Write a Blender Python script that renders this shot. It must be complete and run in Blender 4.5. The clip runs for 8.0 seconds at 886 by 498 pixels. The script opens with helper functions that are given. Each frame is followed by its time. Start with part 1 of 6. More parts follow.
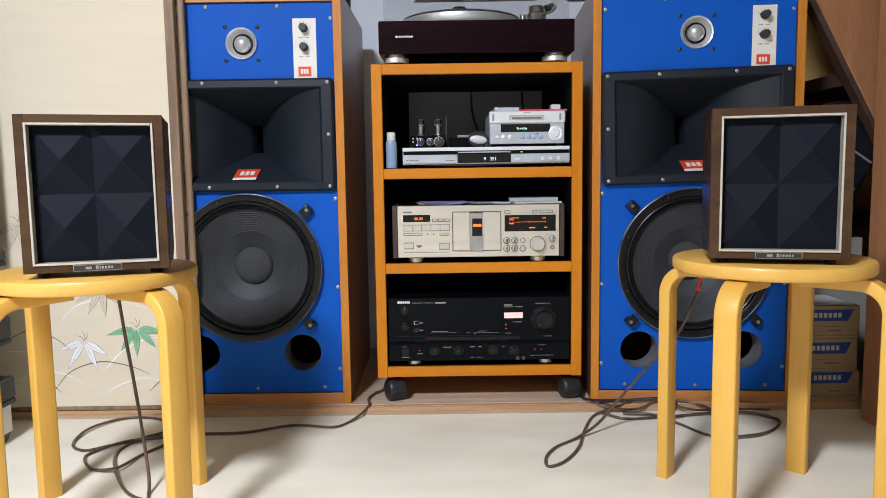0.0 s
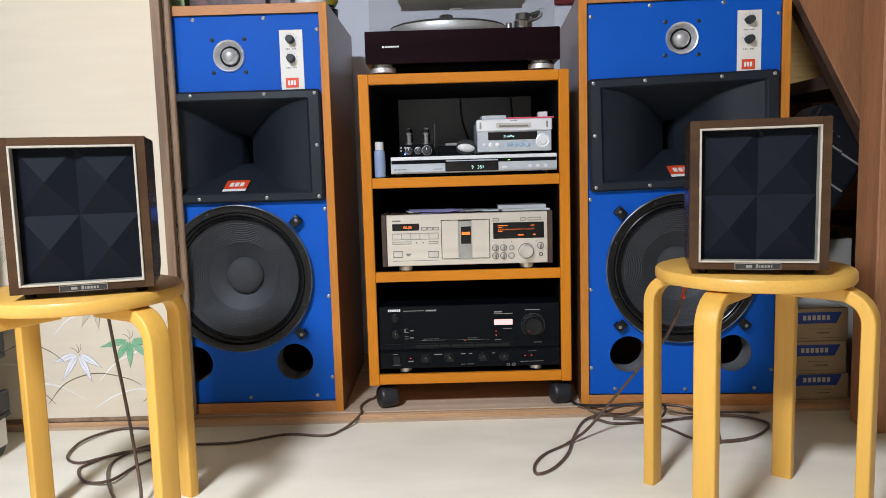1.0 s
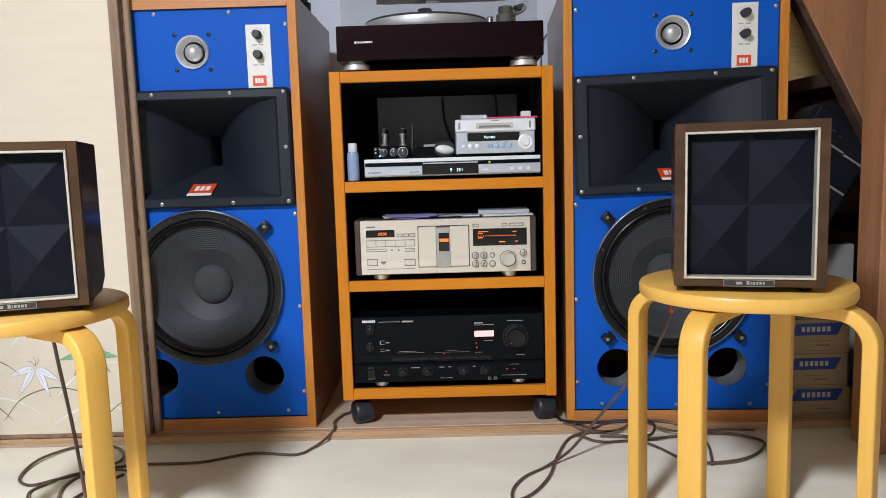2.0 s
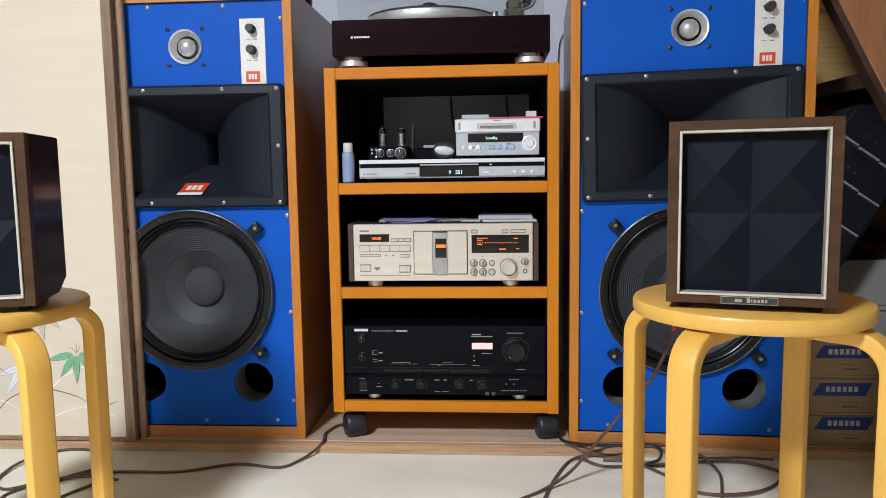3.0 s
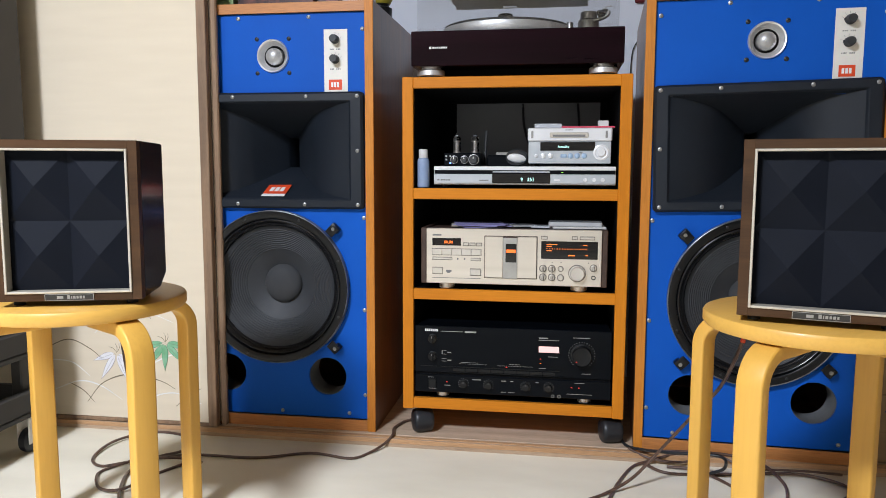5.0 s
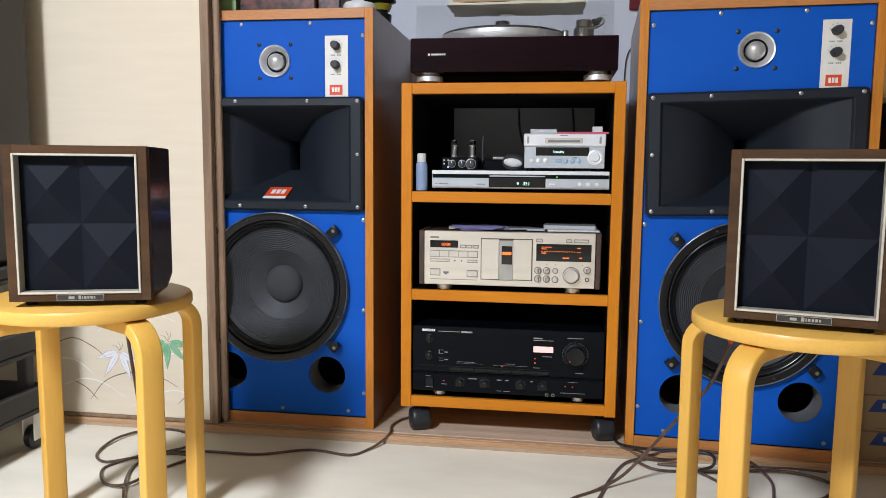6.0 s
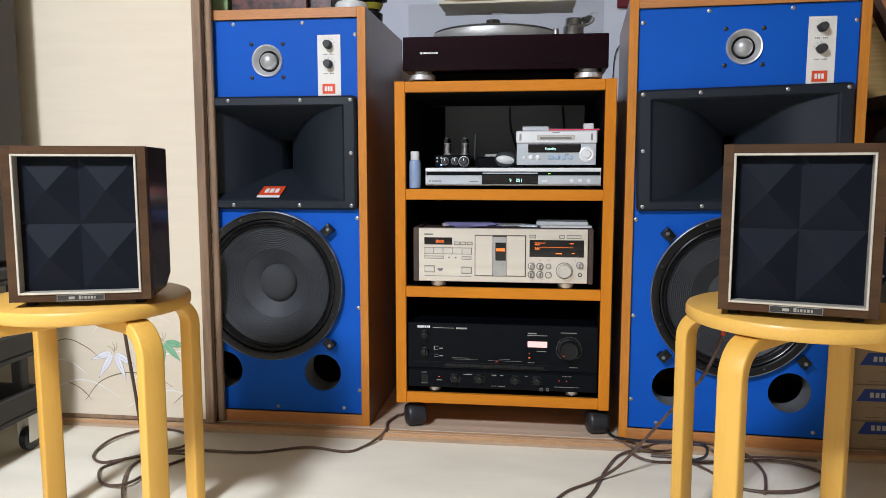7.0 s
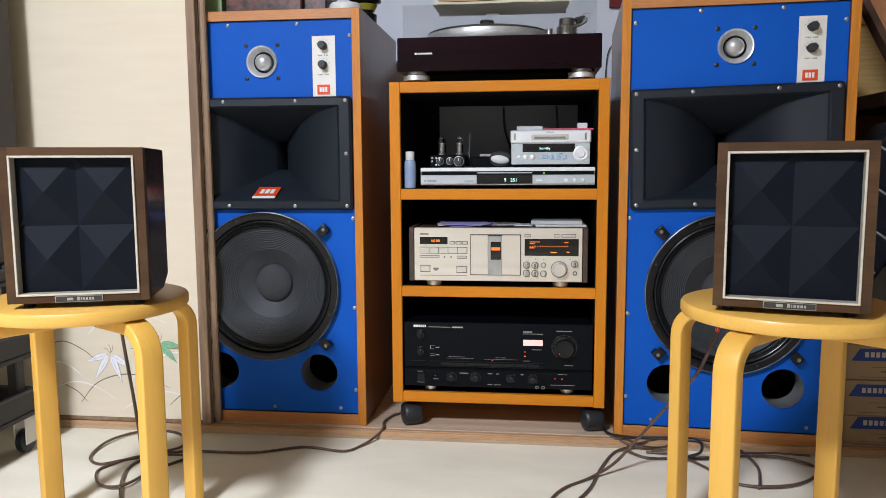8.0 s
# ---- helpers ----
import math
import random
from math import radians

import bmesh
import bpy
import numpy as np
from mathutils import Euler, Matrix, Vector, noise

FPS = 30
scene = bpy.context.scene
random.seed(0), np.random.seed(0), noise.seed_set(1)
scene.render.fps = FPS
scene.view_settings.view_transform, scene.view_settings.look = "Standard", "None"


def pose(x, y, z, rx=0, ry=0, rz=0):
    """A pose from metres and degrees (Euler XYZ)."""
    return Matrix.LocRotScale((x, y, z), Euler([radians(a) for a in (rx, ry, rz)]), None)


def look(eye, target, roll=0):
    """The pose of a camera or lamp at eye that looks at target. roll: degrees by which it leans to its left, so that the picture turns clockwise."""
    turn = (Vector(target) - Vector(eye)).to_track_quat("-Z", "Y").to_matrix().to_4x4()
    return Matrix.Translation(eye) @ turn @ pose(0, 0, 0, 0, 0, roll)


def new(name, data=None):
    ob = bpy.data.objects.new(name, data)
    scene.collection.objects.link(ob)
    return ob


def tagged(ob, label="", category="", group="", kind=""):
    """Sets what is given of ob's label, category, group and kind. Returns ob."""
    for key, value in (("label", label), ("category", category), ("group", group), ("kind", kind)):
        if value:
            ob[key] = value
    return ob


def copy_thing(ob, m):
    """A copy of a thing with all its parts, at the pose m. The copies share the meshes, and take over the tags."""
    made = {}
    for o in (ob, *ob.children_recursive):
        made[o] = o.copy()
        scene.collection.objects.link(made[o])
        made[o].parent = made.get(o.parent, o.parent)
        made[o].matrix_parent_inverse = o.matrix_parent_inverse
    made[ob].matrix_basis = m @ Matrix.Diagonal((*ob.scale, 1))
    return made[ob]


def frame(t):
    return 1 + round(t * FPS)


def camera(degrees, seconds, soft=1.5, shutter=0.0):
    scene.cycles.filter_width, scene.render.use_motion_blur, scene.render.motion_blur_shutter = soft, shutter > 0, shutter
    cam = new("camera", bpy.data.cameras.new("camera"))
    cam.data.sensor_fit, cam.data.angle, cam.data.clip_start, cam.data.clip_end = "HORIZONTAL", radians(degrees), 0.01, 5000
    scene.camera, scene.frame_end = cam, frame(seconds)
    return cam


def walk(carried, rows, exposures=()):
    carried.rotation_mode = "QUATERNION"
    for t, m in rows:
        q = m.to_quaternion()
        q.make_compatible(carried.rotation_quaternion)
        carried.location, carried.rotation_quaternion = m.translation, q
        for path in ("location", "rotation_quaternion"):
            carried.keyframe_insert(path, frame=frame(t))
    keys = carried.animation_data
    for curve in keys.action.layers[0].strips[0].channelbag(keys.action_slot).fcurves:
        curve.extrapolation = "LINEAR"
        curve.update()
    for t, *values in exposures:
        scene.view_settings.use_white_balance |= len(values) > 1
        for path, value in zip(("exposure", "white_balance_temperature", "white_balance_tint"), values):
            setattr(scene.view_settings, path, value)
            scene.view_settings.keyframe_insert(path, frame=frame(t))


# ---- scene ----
cam = camera(62.1, 8.0, soft=0.9)
PATH = [
    (0, (-0.088, -1.893, 0.626), (-0.092, 0.096, 0.418), -0.8),
    (0.5, (-0.081, -1.897, 0.644), (-0.084, 0.092, 0.436), -1.2),
    (1, (-0.052, -1.901, 0.659), (-0.064, 0.087, 0.439), -1.6),
    (1.5, (-0.013, -1.859, 0.669), (-0.035, 0.128, 0.444), -1.7),
    (1.7, (-0.002, -1.835, 0.677), (-0.021, 0.150, 0.443), -1.7),
    (2.8, (0.094, -1.698, 0.664), (-0.004, 0.287, 0.448), -1.0),
    (3, (0.121, -1.694, 0.662), (-0.02, 0.29, 0.45), -0.8),
    (3.5, (0.127, -1.705, 0.668), (-0.082, 0.273, 0.457), -0.5),
    (4, (0.119, -1.713, 0.672), (-0.148, 0.257, 0.46), -0.2),
    (4.5, (0.114, -1.73, 0.676), (-0.19, 0.236, 0.461), 0.1),
    (4.7, (0.107, -1.737, 0.678), (-0.199, 0.229, 0.463), 0.15),
    (5.8, (0.099, -1.783, 0.691), (-0.1925, 0.184, 0.473), 0.45),
    (6, (0.101, -1.791, 0.693), (-0.188, 0.176, 0.475), 0.5),
    (6.5, (0.086, -1.8, 0.69), (-0.182, 0.169, 0.467), 0.3),
    (7, (0.083, -1.809, 0.691), (-0.168, 0.163, 0.469), 0.0),
    (7.5, (0.078, -1.817, 0.692), (-0.159, 0.156, 0.469), -0.2),
    (8, (0.076, -1.819, 0.689), (-0.154, 0.155, 0.469), -0.3),
]
walk(cam, [(t, look(eye, target, roll)) for t, eye, target, roll in PATH])

# ---- world, lamps, exposure ----
world = bpy.data.worlds.new("room_world")
scene.world = world
world.use_nodes = True
world.node_tree.nodes["Background"].inputs[0].default_value = (0.05, 0.05, 0.055, 1)
world.node_tree.nodes["Background"].inputs[1].default_value = 0.3
LAMP = (-1.0, -2.5, 2.24)
lamp_data = bpy.data.lights.new("ceiling_lamp_light", "AREA")
lamp_data.shape, lamp_data.size, lamp_data.energy, lamp_data.color = "DISK", 0.45, 182, (0.805, 0.87, 1.0)
lamp_ob = new("ceiling_lamp_light", lamp_data)
lamp_ob.matrix_world = look(LAMP, (LAMP[0], LAMP[1] + 0.001, 0.0))
scene.view_settings.exposure = 0.0


# ---- materials ----
def nodes_of(name):
    m = bpy.data.materials.new(name)
    m.use_nodes = True
    nt = m.node_tree
    return m, nt, nt.nodes["Principled BSDF"]


def surface(name, c1, c2=None, rough=0.5, scale=20.0, stretch=(1, 1, 1), metal=0.0, bump=0.0, fine=300.0, detail=6.0, coat=0.0, spots=0.15, ior=1.45):
    """Two-scale procedural surface: broad tone shift, fine grain, bump and roughness change."""
    m, nt, b = nodes_of(name)
    c2 = c2 or tuple(c * 0.8 for c in c1)
    tc = nt.nodes.new("ShaderNodeTexCoord")
    mp = nt.nodes.new("ShaderNodeMapping")
    mp.inputs["Scale"].default_value = stretch
    nt.links.new(tc.outputs["Object"], mp.inputs["Vector"])
    big = nt.nodes.new("ShaderNodeTexNoise")
    big.inputs["Scale"].default_value, big.inputs["Detail"].default_value = scale, detail
    small = nt.nodes.new("ShaderNodeTexNoise")
    small.inputs["Scale"].default_value, small.inputs["Detail"].default_value = fine, 3.0
    nt.links.new(mp.outputs[0], big.inputs["Vector"])
    nt.links.new(mp.outputs[0], small.inputs["Vector"])
    ramp = nt.nodes.new("ShaderNodeValToRGB")
    ramp.color_ramp.elements[0].position, ramp.color_ramp.elements[1].position = 0.3, 0.7
    ramp.color_ramp.elements[0].color, ramp.color_ramp.elements[1].color = (*c2, 1), (*c1, 1)
    nt.links.new(big.outputs["Fac"], ramp.inputs["Fac"])
    mix = nt.nodes.new("ShaderNodeMix")
    mix.data_type, mix.blend_type = "RGBA", "MULTIPLY"
    mix.inputs[0].default_value = spots
    nt.links.new(ramp.outputs["Color"], mix.inputs[6])
    nt.links.new(small.outputs["Color"], mix.inputs[7])
    hsv = nt.nodes.new("ShaderNodeHueSaturation")
    hsv.inputs["Saturation"].default_value = 1.0
    nt.links.new(mix.outputs[2], hsv.inputs["Color"])
    nt.links.new(hsv.outputs["Color"], b.inputs["Base Color"])
    rr = nt.nodes.new("ShaderNodeMapRange")
    rr.inputs[3].default_value, rr.inputs[4].default_value = max(rough - 0.07, 0.02), min(rough + 0.07, 1.0)
    nt.links.new(big.outputs["Fac"], rr.inputs[0])
    nt.links.new(rr.outputs[0], b.inputs["Roughness"])
    b.inputs["Metallic"].default_value = metal
    b.inputs["IOR"].default_value = ior
    b.inputs["Coat Weight"].default_value = coat
    b.inputs["Coat Roughness"].default_value = 0.15
    if bump:
        bp = nt.nodes.new("ShaderNodeBump")
        bp.inputs["Strength"].default_value, bp.inputs["Distance"].default_value = bump, 0.001
        nt.links.new(small.outputs["Fac"], bp.inputs["Height"])
        nt.links.new(bp.outputs[0], b.inputs["Normal"])
    return m


def wood(name, light, dark, axis="z", rough=0.4, rings=9.0, coat=0.0, bump=0.12, pores=0.25, ior=1.45):
    """Wood with grain that runs along one axis, with fine pores."""
    m, nt, b = nodes_of(name)
    tc = nt.nodes.new("ShaderNodeTexCoord")
    mp = nt.nodes.new("ShaderNodeMapping")
    along = {"x": 0, "y": 1, "z": 2}[axis]
    s = [rings, rings, rings]
    s[along] = rings * 0.07
    mp.inputs["Scale"].default_value = s
    info = nt.nodes.new("ShaderNodeObjectInfo")
    shift = nt.nodes.new("ShaderNodeVectorMath")
    shift.operation = "ADD"
    times = nt.nodes.new("ShaderNodeMath")
    times.operation = "MULTIPLY"
    times.inputs[1].default_value = 9.0
    nt.links.new(info.outputs["Random"], times.inputs[0])
    nt.links.new(tc.outputs["Object"], shift.inputs[0])
    nt.links.new(times.outputs[0], shift.inputs[1])
    nt.links.new(shift.outputs[0], mp.inputs["Vector"])
    n1 = nt.nodes.new("ShaderNodeTexNoise")
    n1.inputs["Scale"].default_value, n1.inputs["Detail"].default_value, n1.inputs["Distortion"].default_value = 1.6, 8.0, 0.6
    n2 = nt.nodes.new("ShaderNodeTexNoise")
    n2.inputs["Scale"].default_value, n2.inputs["Detail"].default_value = 26.0, 4.0
    for n in (n1, n2):
        nt.links.new(mp.outputs[0], n.inputs["Vector"])
    ramp = nt.nodes.new("ShaderNodeValToRGB")
    ramp.color_ramp.elements[0].position, ramp.color_ramp.elements[1].position = 0.32, 0.68
    ramp.color_ramp.elements[0].color, ramp.color_ramp.elements[1].color = (*dark, 1), (*light, 1)
    nt.links.new(n1.outputs["Fac"], ramp.inputs["Fac"])
    pr = nt.nodes.new("ShaderNodeValToRGB")
    pr.color_ramp.elements[0].position, pr.color_ramp.elements[1].position = 0.35, 0.55
    pr.color_ramp.elements[0].color = (0.35, 0.3, 0.26, 1)
    nt.links.new(n2.outputs["Fac"], pr.inputs["Fac"])
    mix = nt.nodes.new("ShaderNodeMix")
    mix.data_type, mix.blend_type = "RGBA", "MULTIPLY"
    mix.inputs[0].default_value = pores
    nt.links.new(ramp.outputs["Color"], mix.inputs[6])
    nt.links.new(pr.outputs["Color"], mix.inputs[7])
    nt.links.new(mix.outputs[2], b.inputs["Base Color"])
    rr = nt.nodes.new("ShaderNodeMapRange")
    rr.inputs[3].default_value, rr.inputs[4].default_value = max(rough - 0.08, 0.02), rough + 0.08
    nt.links.new(n1.outputs["Fac"], rr.inputs[0])
    nt.links.new(rr.outputs[0], b.inputs["Roughness"])
    b.inputs["Coat Weight"].default_value = coat
    b.inputs["IOR"].default_value = ior
    b.inputs["Coat Roughness"].default_value = 0.12
    bp = nt.nodes.new("ShaderNodeBump")
    bp.inputs["Strength"].default_value, bp.inputs["Distance"].default_value = bump, 0.0006
    nt.links.new(n2.outputs["Fac"], bp.inputs["Height"])
    nt.links.new(bp.outputs[0], b.inputs["Normal"])
    return m


def glow(name, colour, strength):
    m, nt, b = nodes_of(name)
    b.inputs["Base Color"].default_value = (*[c * 0.3 for c in colour], 1)
    b.inputs["Emission Color"].default_value = (*colour, 1)
    b.inputs["Emission Strength"].default_value = strength
    return m


def clear(name, tint=(1, 1, 1), rough=0.02, ior=1.45, through_=1.0):
    m, nt, b = nodes_of(name)
    b.inputs["Base Color"].default_value = (*tint, 1)
    b.inputs["Transmission Weight"].default_value = through_
    b.inputs["Roughness"].default_value = rough
    b.inputs["IOR"].default_value = ior
    return m


def pane(name, gloss=0.06):
    """Thin clear acrylic: light goes straight through, with a faint gloss."""
    m, nt, b = nodes_of(name)
    out = nt.nodes["Material Output"]
    tr = nt.nodes.new("ShaderNodeBsdfTransparent")
    tr.inputs[0].default_value = (0.965, 0.97, 0.975, 1)
    gl = nt.nodes.new("ShaderNodeBsdfGlossy")
    gl.inputs["Roughness"].default_value = 0.06
    mx = nt.nodes.new("ShaderNodeMixShader")
    mx.inputs[0].default_value = gloss
    nt.links.new(tr.outputs[0], mx.inputs[1])
    nt.links.new(gl.outputs[0], mx.inputs[2])
    nt.links.new(mx.outputs[0], out.inputs["Surface"])
    return m


M_FLOOR = surface("floor_carpet", (0.87, 0.81, 0.665), (0.75, 0.69, 0.555), rough=0.8, scale=5.0, stretch=(0.6, 1.6, 1), bump=0.3, fine=700.0, spots=0.15)
M_WALL = surface("white_plaster", (0.85, 0.89, 0.98), (0.80, 0.84, 0.93), rough=0.85, scale=4.0, bump=0.2, fine=400.0)
M_ROOM = surface("room_wall_plaster", (0.42, 0.385, 0.33), (0.37, 0.335, 0.285), rough=0.9, scale=3.0, bump=0.2, fine=400.0)
M_CEIL = surface("ceiling_board", (0.40, 0.33, 0.24), (0.32, 0.26, 0.185), rough=0.8, scale=5.0)
M_FUSUMA = surface("fusuma_paper", (0.725, 0.63, 0.485), (0.69, 0.595, 0.455), rough=0.75, scale=5.0, stretch=(1, 1, 9), bump=0.15, fine=240.0, spots=0.10)
M_POST = wood("post_wood", (0.31, 0.195, 0.115), (0.175, 0.108, 0.065), "z", 0.55, 30.0)
M_DOORGAP = wood("between_doors_dark", (0.085, 0.052, 0.034), (0.045, 0.028, 0.02), "z", 0.5, 30.0)
M_SILL = wood("sill_wood", (0.50, 0.36, 0.24), (0.36, 0.25, 0.165), "x", 0.6, 22.0)
M_SILLT = wood("closet_floor_wood", (0.62, 0.47, 0.34), (0.46, 0.34, 0.24), "x", 0.6, 18.0)
M_SILLL = wood("sill_rail_wood", (0.56, 0.33, 0.17), (0.42, 0.24, 0.12), "x", 0.5, 30.0)
M_STAIR = wood("stair_wood", (0.42, 0.19, 0.088), (0.31, 0.138, 0.064), "z", 0.45, 12.0, 0.1)
M_STAIRD = wood("stair_tread_wood", (0.10, 0.055, 0.036), (0.065, 0.036, 0.024), "y", 0.5, 12.0)
M_PLY = wood("plywood_panel", (0.76, 0.50, 0.20), (0.66, 0.42, 0.155), "x", 0.6, 5.0)
M_RACK = wood("rack_honey_wood", (0.60, 0.205, 0.010), (0.52, 0.170, 0.008), "x", 0.5, 12.0, 0.0, 0.06, 0.12, 1.3)
M_RACKV = wood("rack_honey_wood_upright", (0.60, 0.205, 0.010), (0.52, 0.170, 0.008), "z", 0.5, 12.0, 0.0, 0.06, 0.12, 1.3)
M_BLACKIN = surface("matt_black", (0.003, 0.003, 0.0035), (0.002, 0.002, 0.0025), rough=0.75, scale=6, ior=1.2)
M_CABSIDE = wood("cabinet_walnut", (0.26, 0.108, 0.048), (0.115, 0.048, 0.024), "z", 0.34, 7.0, 0.12, 0.15, 0.4)
M_CABEDGE = wood("cabinet_edge_band", (0.58, 0.215, 0.028), (0.46, 0.165, 0.020), "z", 0.45, 14.0, 0.03, 0.1, 0.2, 1.35)
M_CABEDGEH = wood("cabinet_edge_band_flat", (0.50, 0.205, 0.06), (0.40, 0.16, 0.045), "x", 0.45, 20.0, 0.05)
M_BLUE = surface("blue_baffle_paint", (0.0030, 0.092, 0.485), (0.0025, 0.080, 0.43), rough=0.55, scale=5.0, bump=0.12, fine=500.0, spots=0.1, ior=1.24)
M_HORN = surface("horn_black_plastic", (0.0125, 0.017, 0.0245), (0.0095, 0.013, 0.019), rough=0.48, scale=9.0, bump=0.25, fine=900.0, ior=1.34)
M_CONE = surface("woofer_cone_paper", (0.036, 0.039, 0.044), (0.024, 0.026, 0.030), rough=0.6, scale=12.0, bump=0.25, fine=700.0)
M_CAP = surface("dust_cap_felt", (0.045, 0.047, 0.05), (0.036, 0.037, 0.04), rough=0.9, scale=14.0, bump=0.2, fine=800.0)
M_RUBBER = surface("surround_black_cloth", (0.010, 0.010, 0.011), (0.007, 0.007, 0.008), rough=0.22, scale=30.0)
M_BASKET = surface("basket_black_metal", (0.006, 0.0065, 0.0075), (0.004, 0.0045, 0.005), rough=0.3, scale=30.0, ior=1.36)
M_ALU = surface("brushed_aluminium", (0.82, 0.82, 0.82), (0.72, 0.72, 0.72), rough=0.38, scale=40.0, metal=0.7, spots=0.1)
M_GASKET = surface("grey_gasket", (0.30, 0.31, 0.32), (0.035, 0.036, 0.04), rough=0.3, scale=16.0, metal=0.5)
M_ALUD = surface("dull_aluminium", (0.45, 0.45, 0.45), (0.36, 0.36, 0.36), rough=0.35, scale=40.0, metal=1.0)
M_STEEL = surface("zinc_screw", (0.42, 0.42, 0.41), (0.3, 0.3, 0.29), rough=0.4, scale=90.0, metal=0.9)
M_BLACKM = surface("black_screw", (0.02, 0.02, 0.02), rough=0.4, scale=90.0)
M_WHITEP = surface("white_panel_paint", (0.78, 0.75, 0.69), (0.73, 0.7, 0.64), rough=0.5, scale=20.0)
M_RED = surface("red_orange_label", (0.75, 0.075, 0.018), (0.68, 0.06, 0.014), rough=0.45, scale=20.0)
M_WHITE = surface("white_print", (0.82, 0.82, 0.8), rough=0.5, scale=20.0, c2=(0.78, 0.78, 0.76))
M_GREYP = surface("grey_print", (0.2, 0.2, 0.2), rough=0.6)
M_PORT = surface("port_tube_card", (0.17, 0.175, 0.18), (0.12, 0.125, 0.13), rough=0.8, scale=20.0)
M_KNOB = surface("knob_black_plastic", (0.03, 0.032, 0.034), rough=0.5, scale=40.0)
M_STOOL = wood("stool_birch_lacquer", (0.67, 0.375, 0.070), (0.61, 0.335, 0.058), "z", 0.45, 8.0, 0.05, 0.04, 0.06)
M_STOOLT = wood("stool_seat_lacquer", (0.67, 0.385, 0.080), (0.61, 0.34, 0.065), "x", 0.44, 8.0, 0.06, 0.04, 0.07)
M_VWOOD = wood("small_speaker_walnut", (0.070, 0.033, 0.013), (0.038, 0.018, 0.008), "x", 0.42, 16.0, 0.0, 0.12, 0.25, 1.3)
M_VSIDE = wood("small_speaker_dark_side", (0.038, 0.016, 0.010), (0.022, 0.010, 0.007), "z", 0.22, 9.0, 0.25)
M_GRILLE = surface("grille_cloth", (0.0055, 0.0072, 0.0125), (0.004, 0.0055, 0.0095), rough=0.58, scale=14.0, bump=0.4, fine=1600.0, ior=1.2)
M_TRIM = surface("champagne_trim", (0.60, 0.555, 0.47), (0.52, 0.475, 0.395), rough=0.38, scale=60.0, metal=0.4)
M_PLATE = surface("name_plate_metal", (0.06, 0.058, 0.056), (0.04, 0.04, 0.04), rough=0.35, scale=60.0, metal=0.6)
M_FOOT = surface("rubber_foot", (0.012, 0.012, 0.012), rough=0.7)
M_CHAMP = surface("champagne_faceplate", (0.68, 0.625, 0.545), (0.60, 0.55, 0.475), rough=0.33, scale=8.0, stretch=(0.2, 1, 6), metal=0.5, spots=0.08)
M_CHAMP2 = surface("champagne_button", (0.64, 0.60, 0.54), (0.58, 0.54, 0.48), rough=0.35, scale=20.0, metal=0.45)
M_KEYGAP = surface("key_gap_brown", (0.20, 0.175, 0.15), (0.15, 0.13, 0.11), rough=0.6, scale=30.0)
M_DARKSIDE = wood("deck_dark_side", (0.07, 0.04, 0.03), (0.045, 0.027, 0.02), "y", 0.4, 16.0)
M_BLACKP = surface("amp_black_panel", (0.003, 0.0042, 0.0065), (0.002, 0.003, 0.0045), rough=0.36, scale=14.0, stretch=(0.2, 1, 4), ior=1.18)
M_BLACKP2 = surface("amp_black_button", (0.008, 0.0085, 0.009), rough=0.38, scale=20.0, ior=1.33)
M_GLASSB = surface("display_black", (0.008, 0.007, 0.007), rough=0.08, scale=20.0)
M_SILVER = surface("silver_plastic", (0.52, 0.56, 0.60), (0.46, 0.50, 0.54), rough=0.32, scale=20.0, metal=0.35, spots=0.06)
M_SILVER2 = surface("silver_plastic_light", (0.74, 0.75, 0.77), (0.7, 0.71, 0.73), rough=0.35, scale=20.0, metal=0.2, spots=0.06)
M_BLUEB = surface("pale_blue_button", (0.35, 0.48, 0.65), rough=0.35)
M_ROSE = wood("turntable_rosewood", (0.012, 0.003, 0.006), (0.0012, 0.0008, 0.0014), "x", 0.14, 7.0, 0.0, 0.03, 0.25, 1.22)
M_MAT = surface("platter_mat_rubber", (0.02, 0.02, 0.021), rough=0.7)
M_COVER = pane("dust_cover_acrylic")
M_CLEAR = clear("clear_plastic_case", (0.80, 0.82, 0.84), 0.12, 1.3, 0.6)
M_BOTTLE = surface("blue_bottle_plastic", (0.29, 0.37, 0.53), (0.24, 0.32, 0.48), rough=0.2, scale=30.0)
M_TUBE = clear("valve_glass", (0.95, 0.95, 0.95), 0.02, 1.3)
M_PINK = surface("pink_case_edge", (0.75, 0.06, 0.13), rough=0.3)
M_PURPLE = surface("lavender_sleeve", (0.36, 0.34, 0.62), (0.3, 0.28, 0.55), rough=0.5, scale=20.0)
M_CARD = surface("cardboard", (0.42, 0.30, 0.175), (0.36, 0.255, 0.15), rough=0.85, scale=10.0, bump=0.15)
M_LOGOB = surface("blue_box_print", (0.03, 0.07, 0.32), rough=0.6)
M_CABLE = surface("brown_cable_sheath", (0.13, 0.078, 0.056), (0.08, 0.048, 0.036), rough=0.3, scale=60.0)
M_CABLEB = surface("black_cable_sheath", (0.02, 0.021, 0.023), rough=0.4, scale=60.0)
M_WHEEL = surface("caster_black_plastic", (0.02, 0.022, 0.026), rough=0.4, scale=40.0)
M_TROLLEY = surface("grey_trolley_plastic", (0.055, 0.054, 0.053), (0.042, 0.041, 0.04), rough=0.6, scale=10.0, bump=0.2)
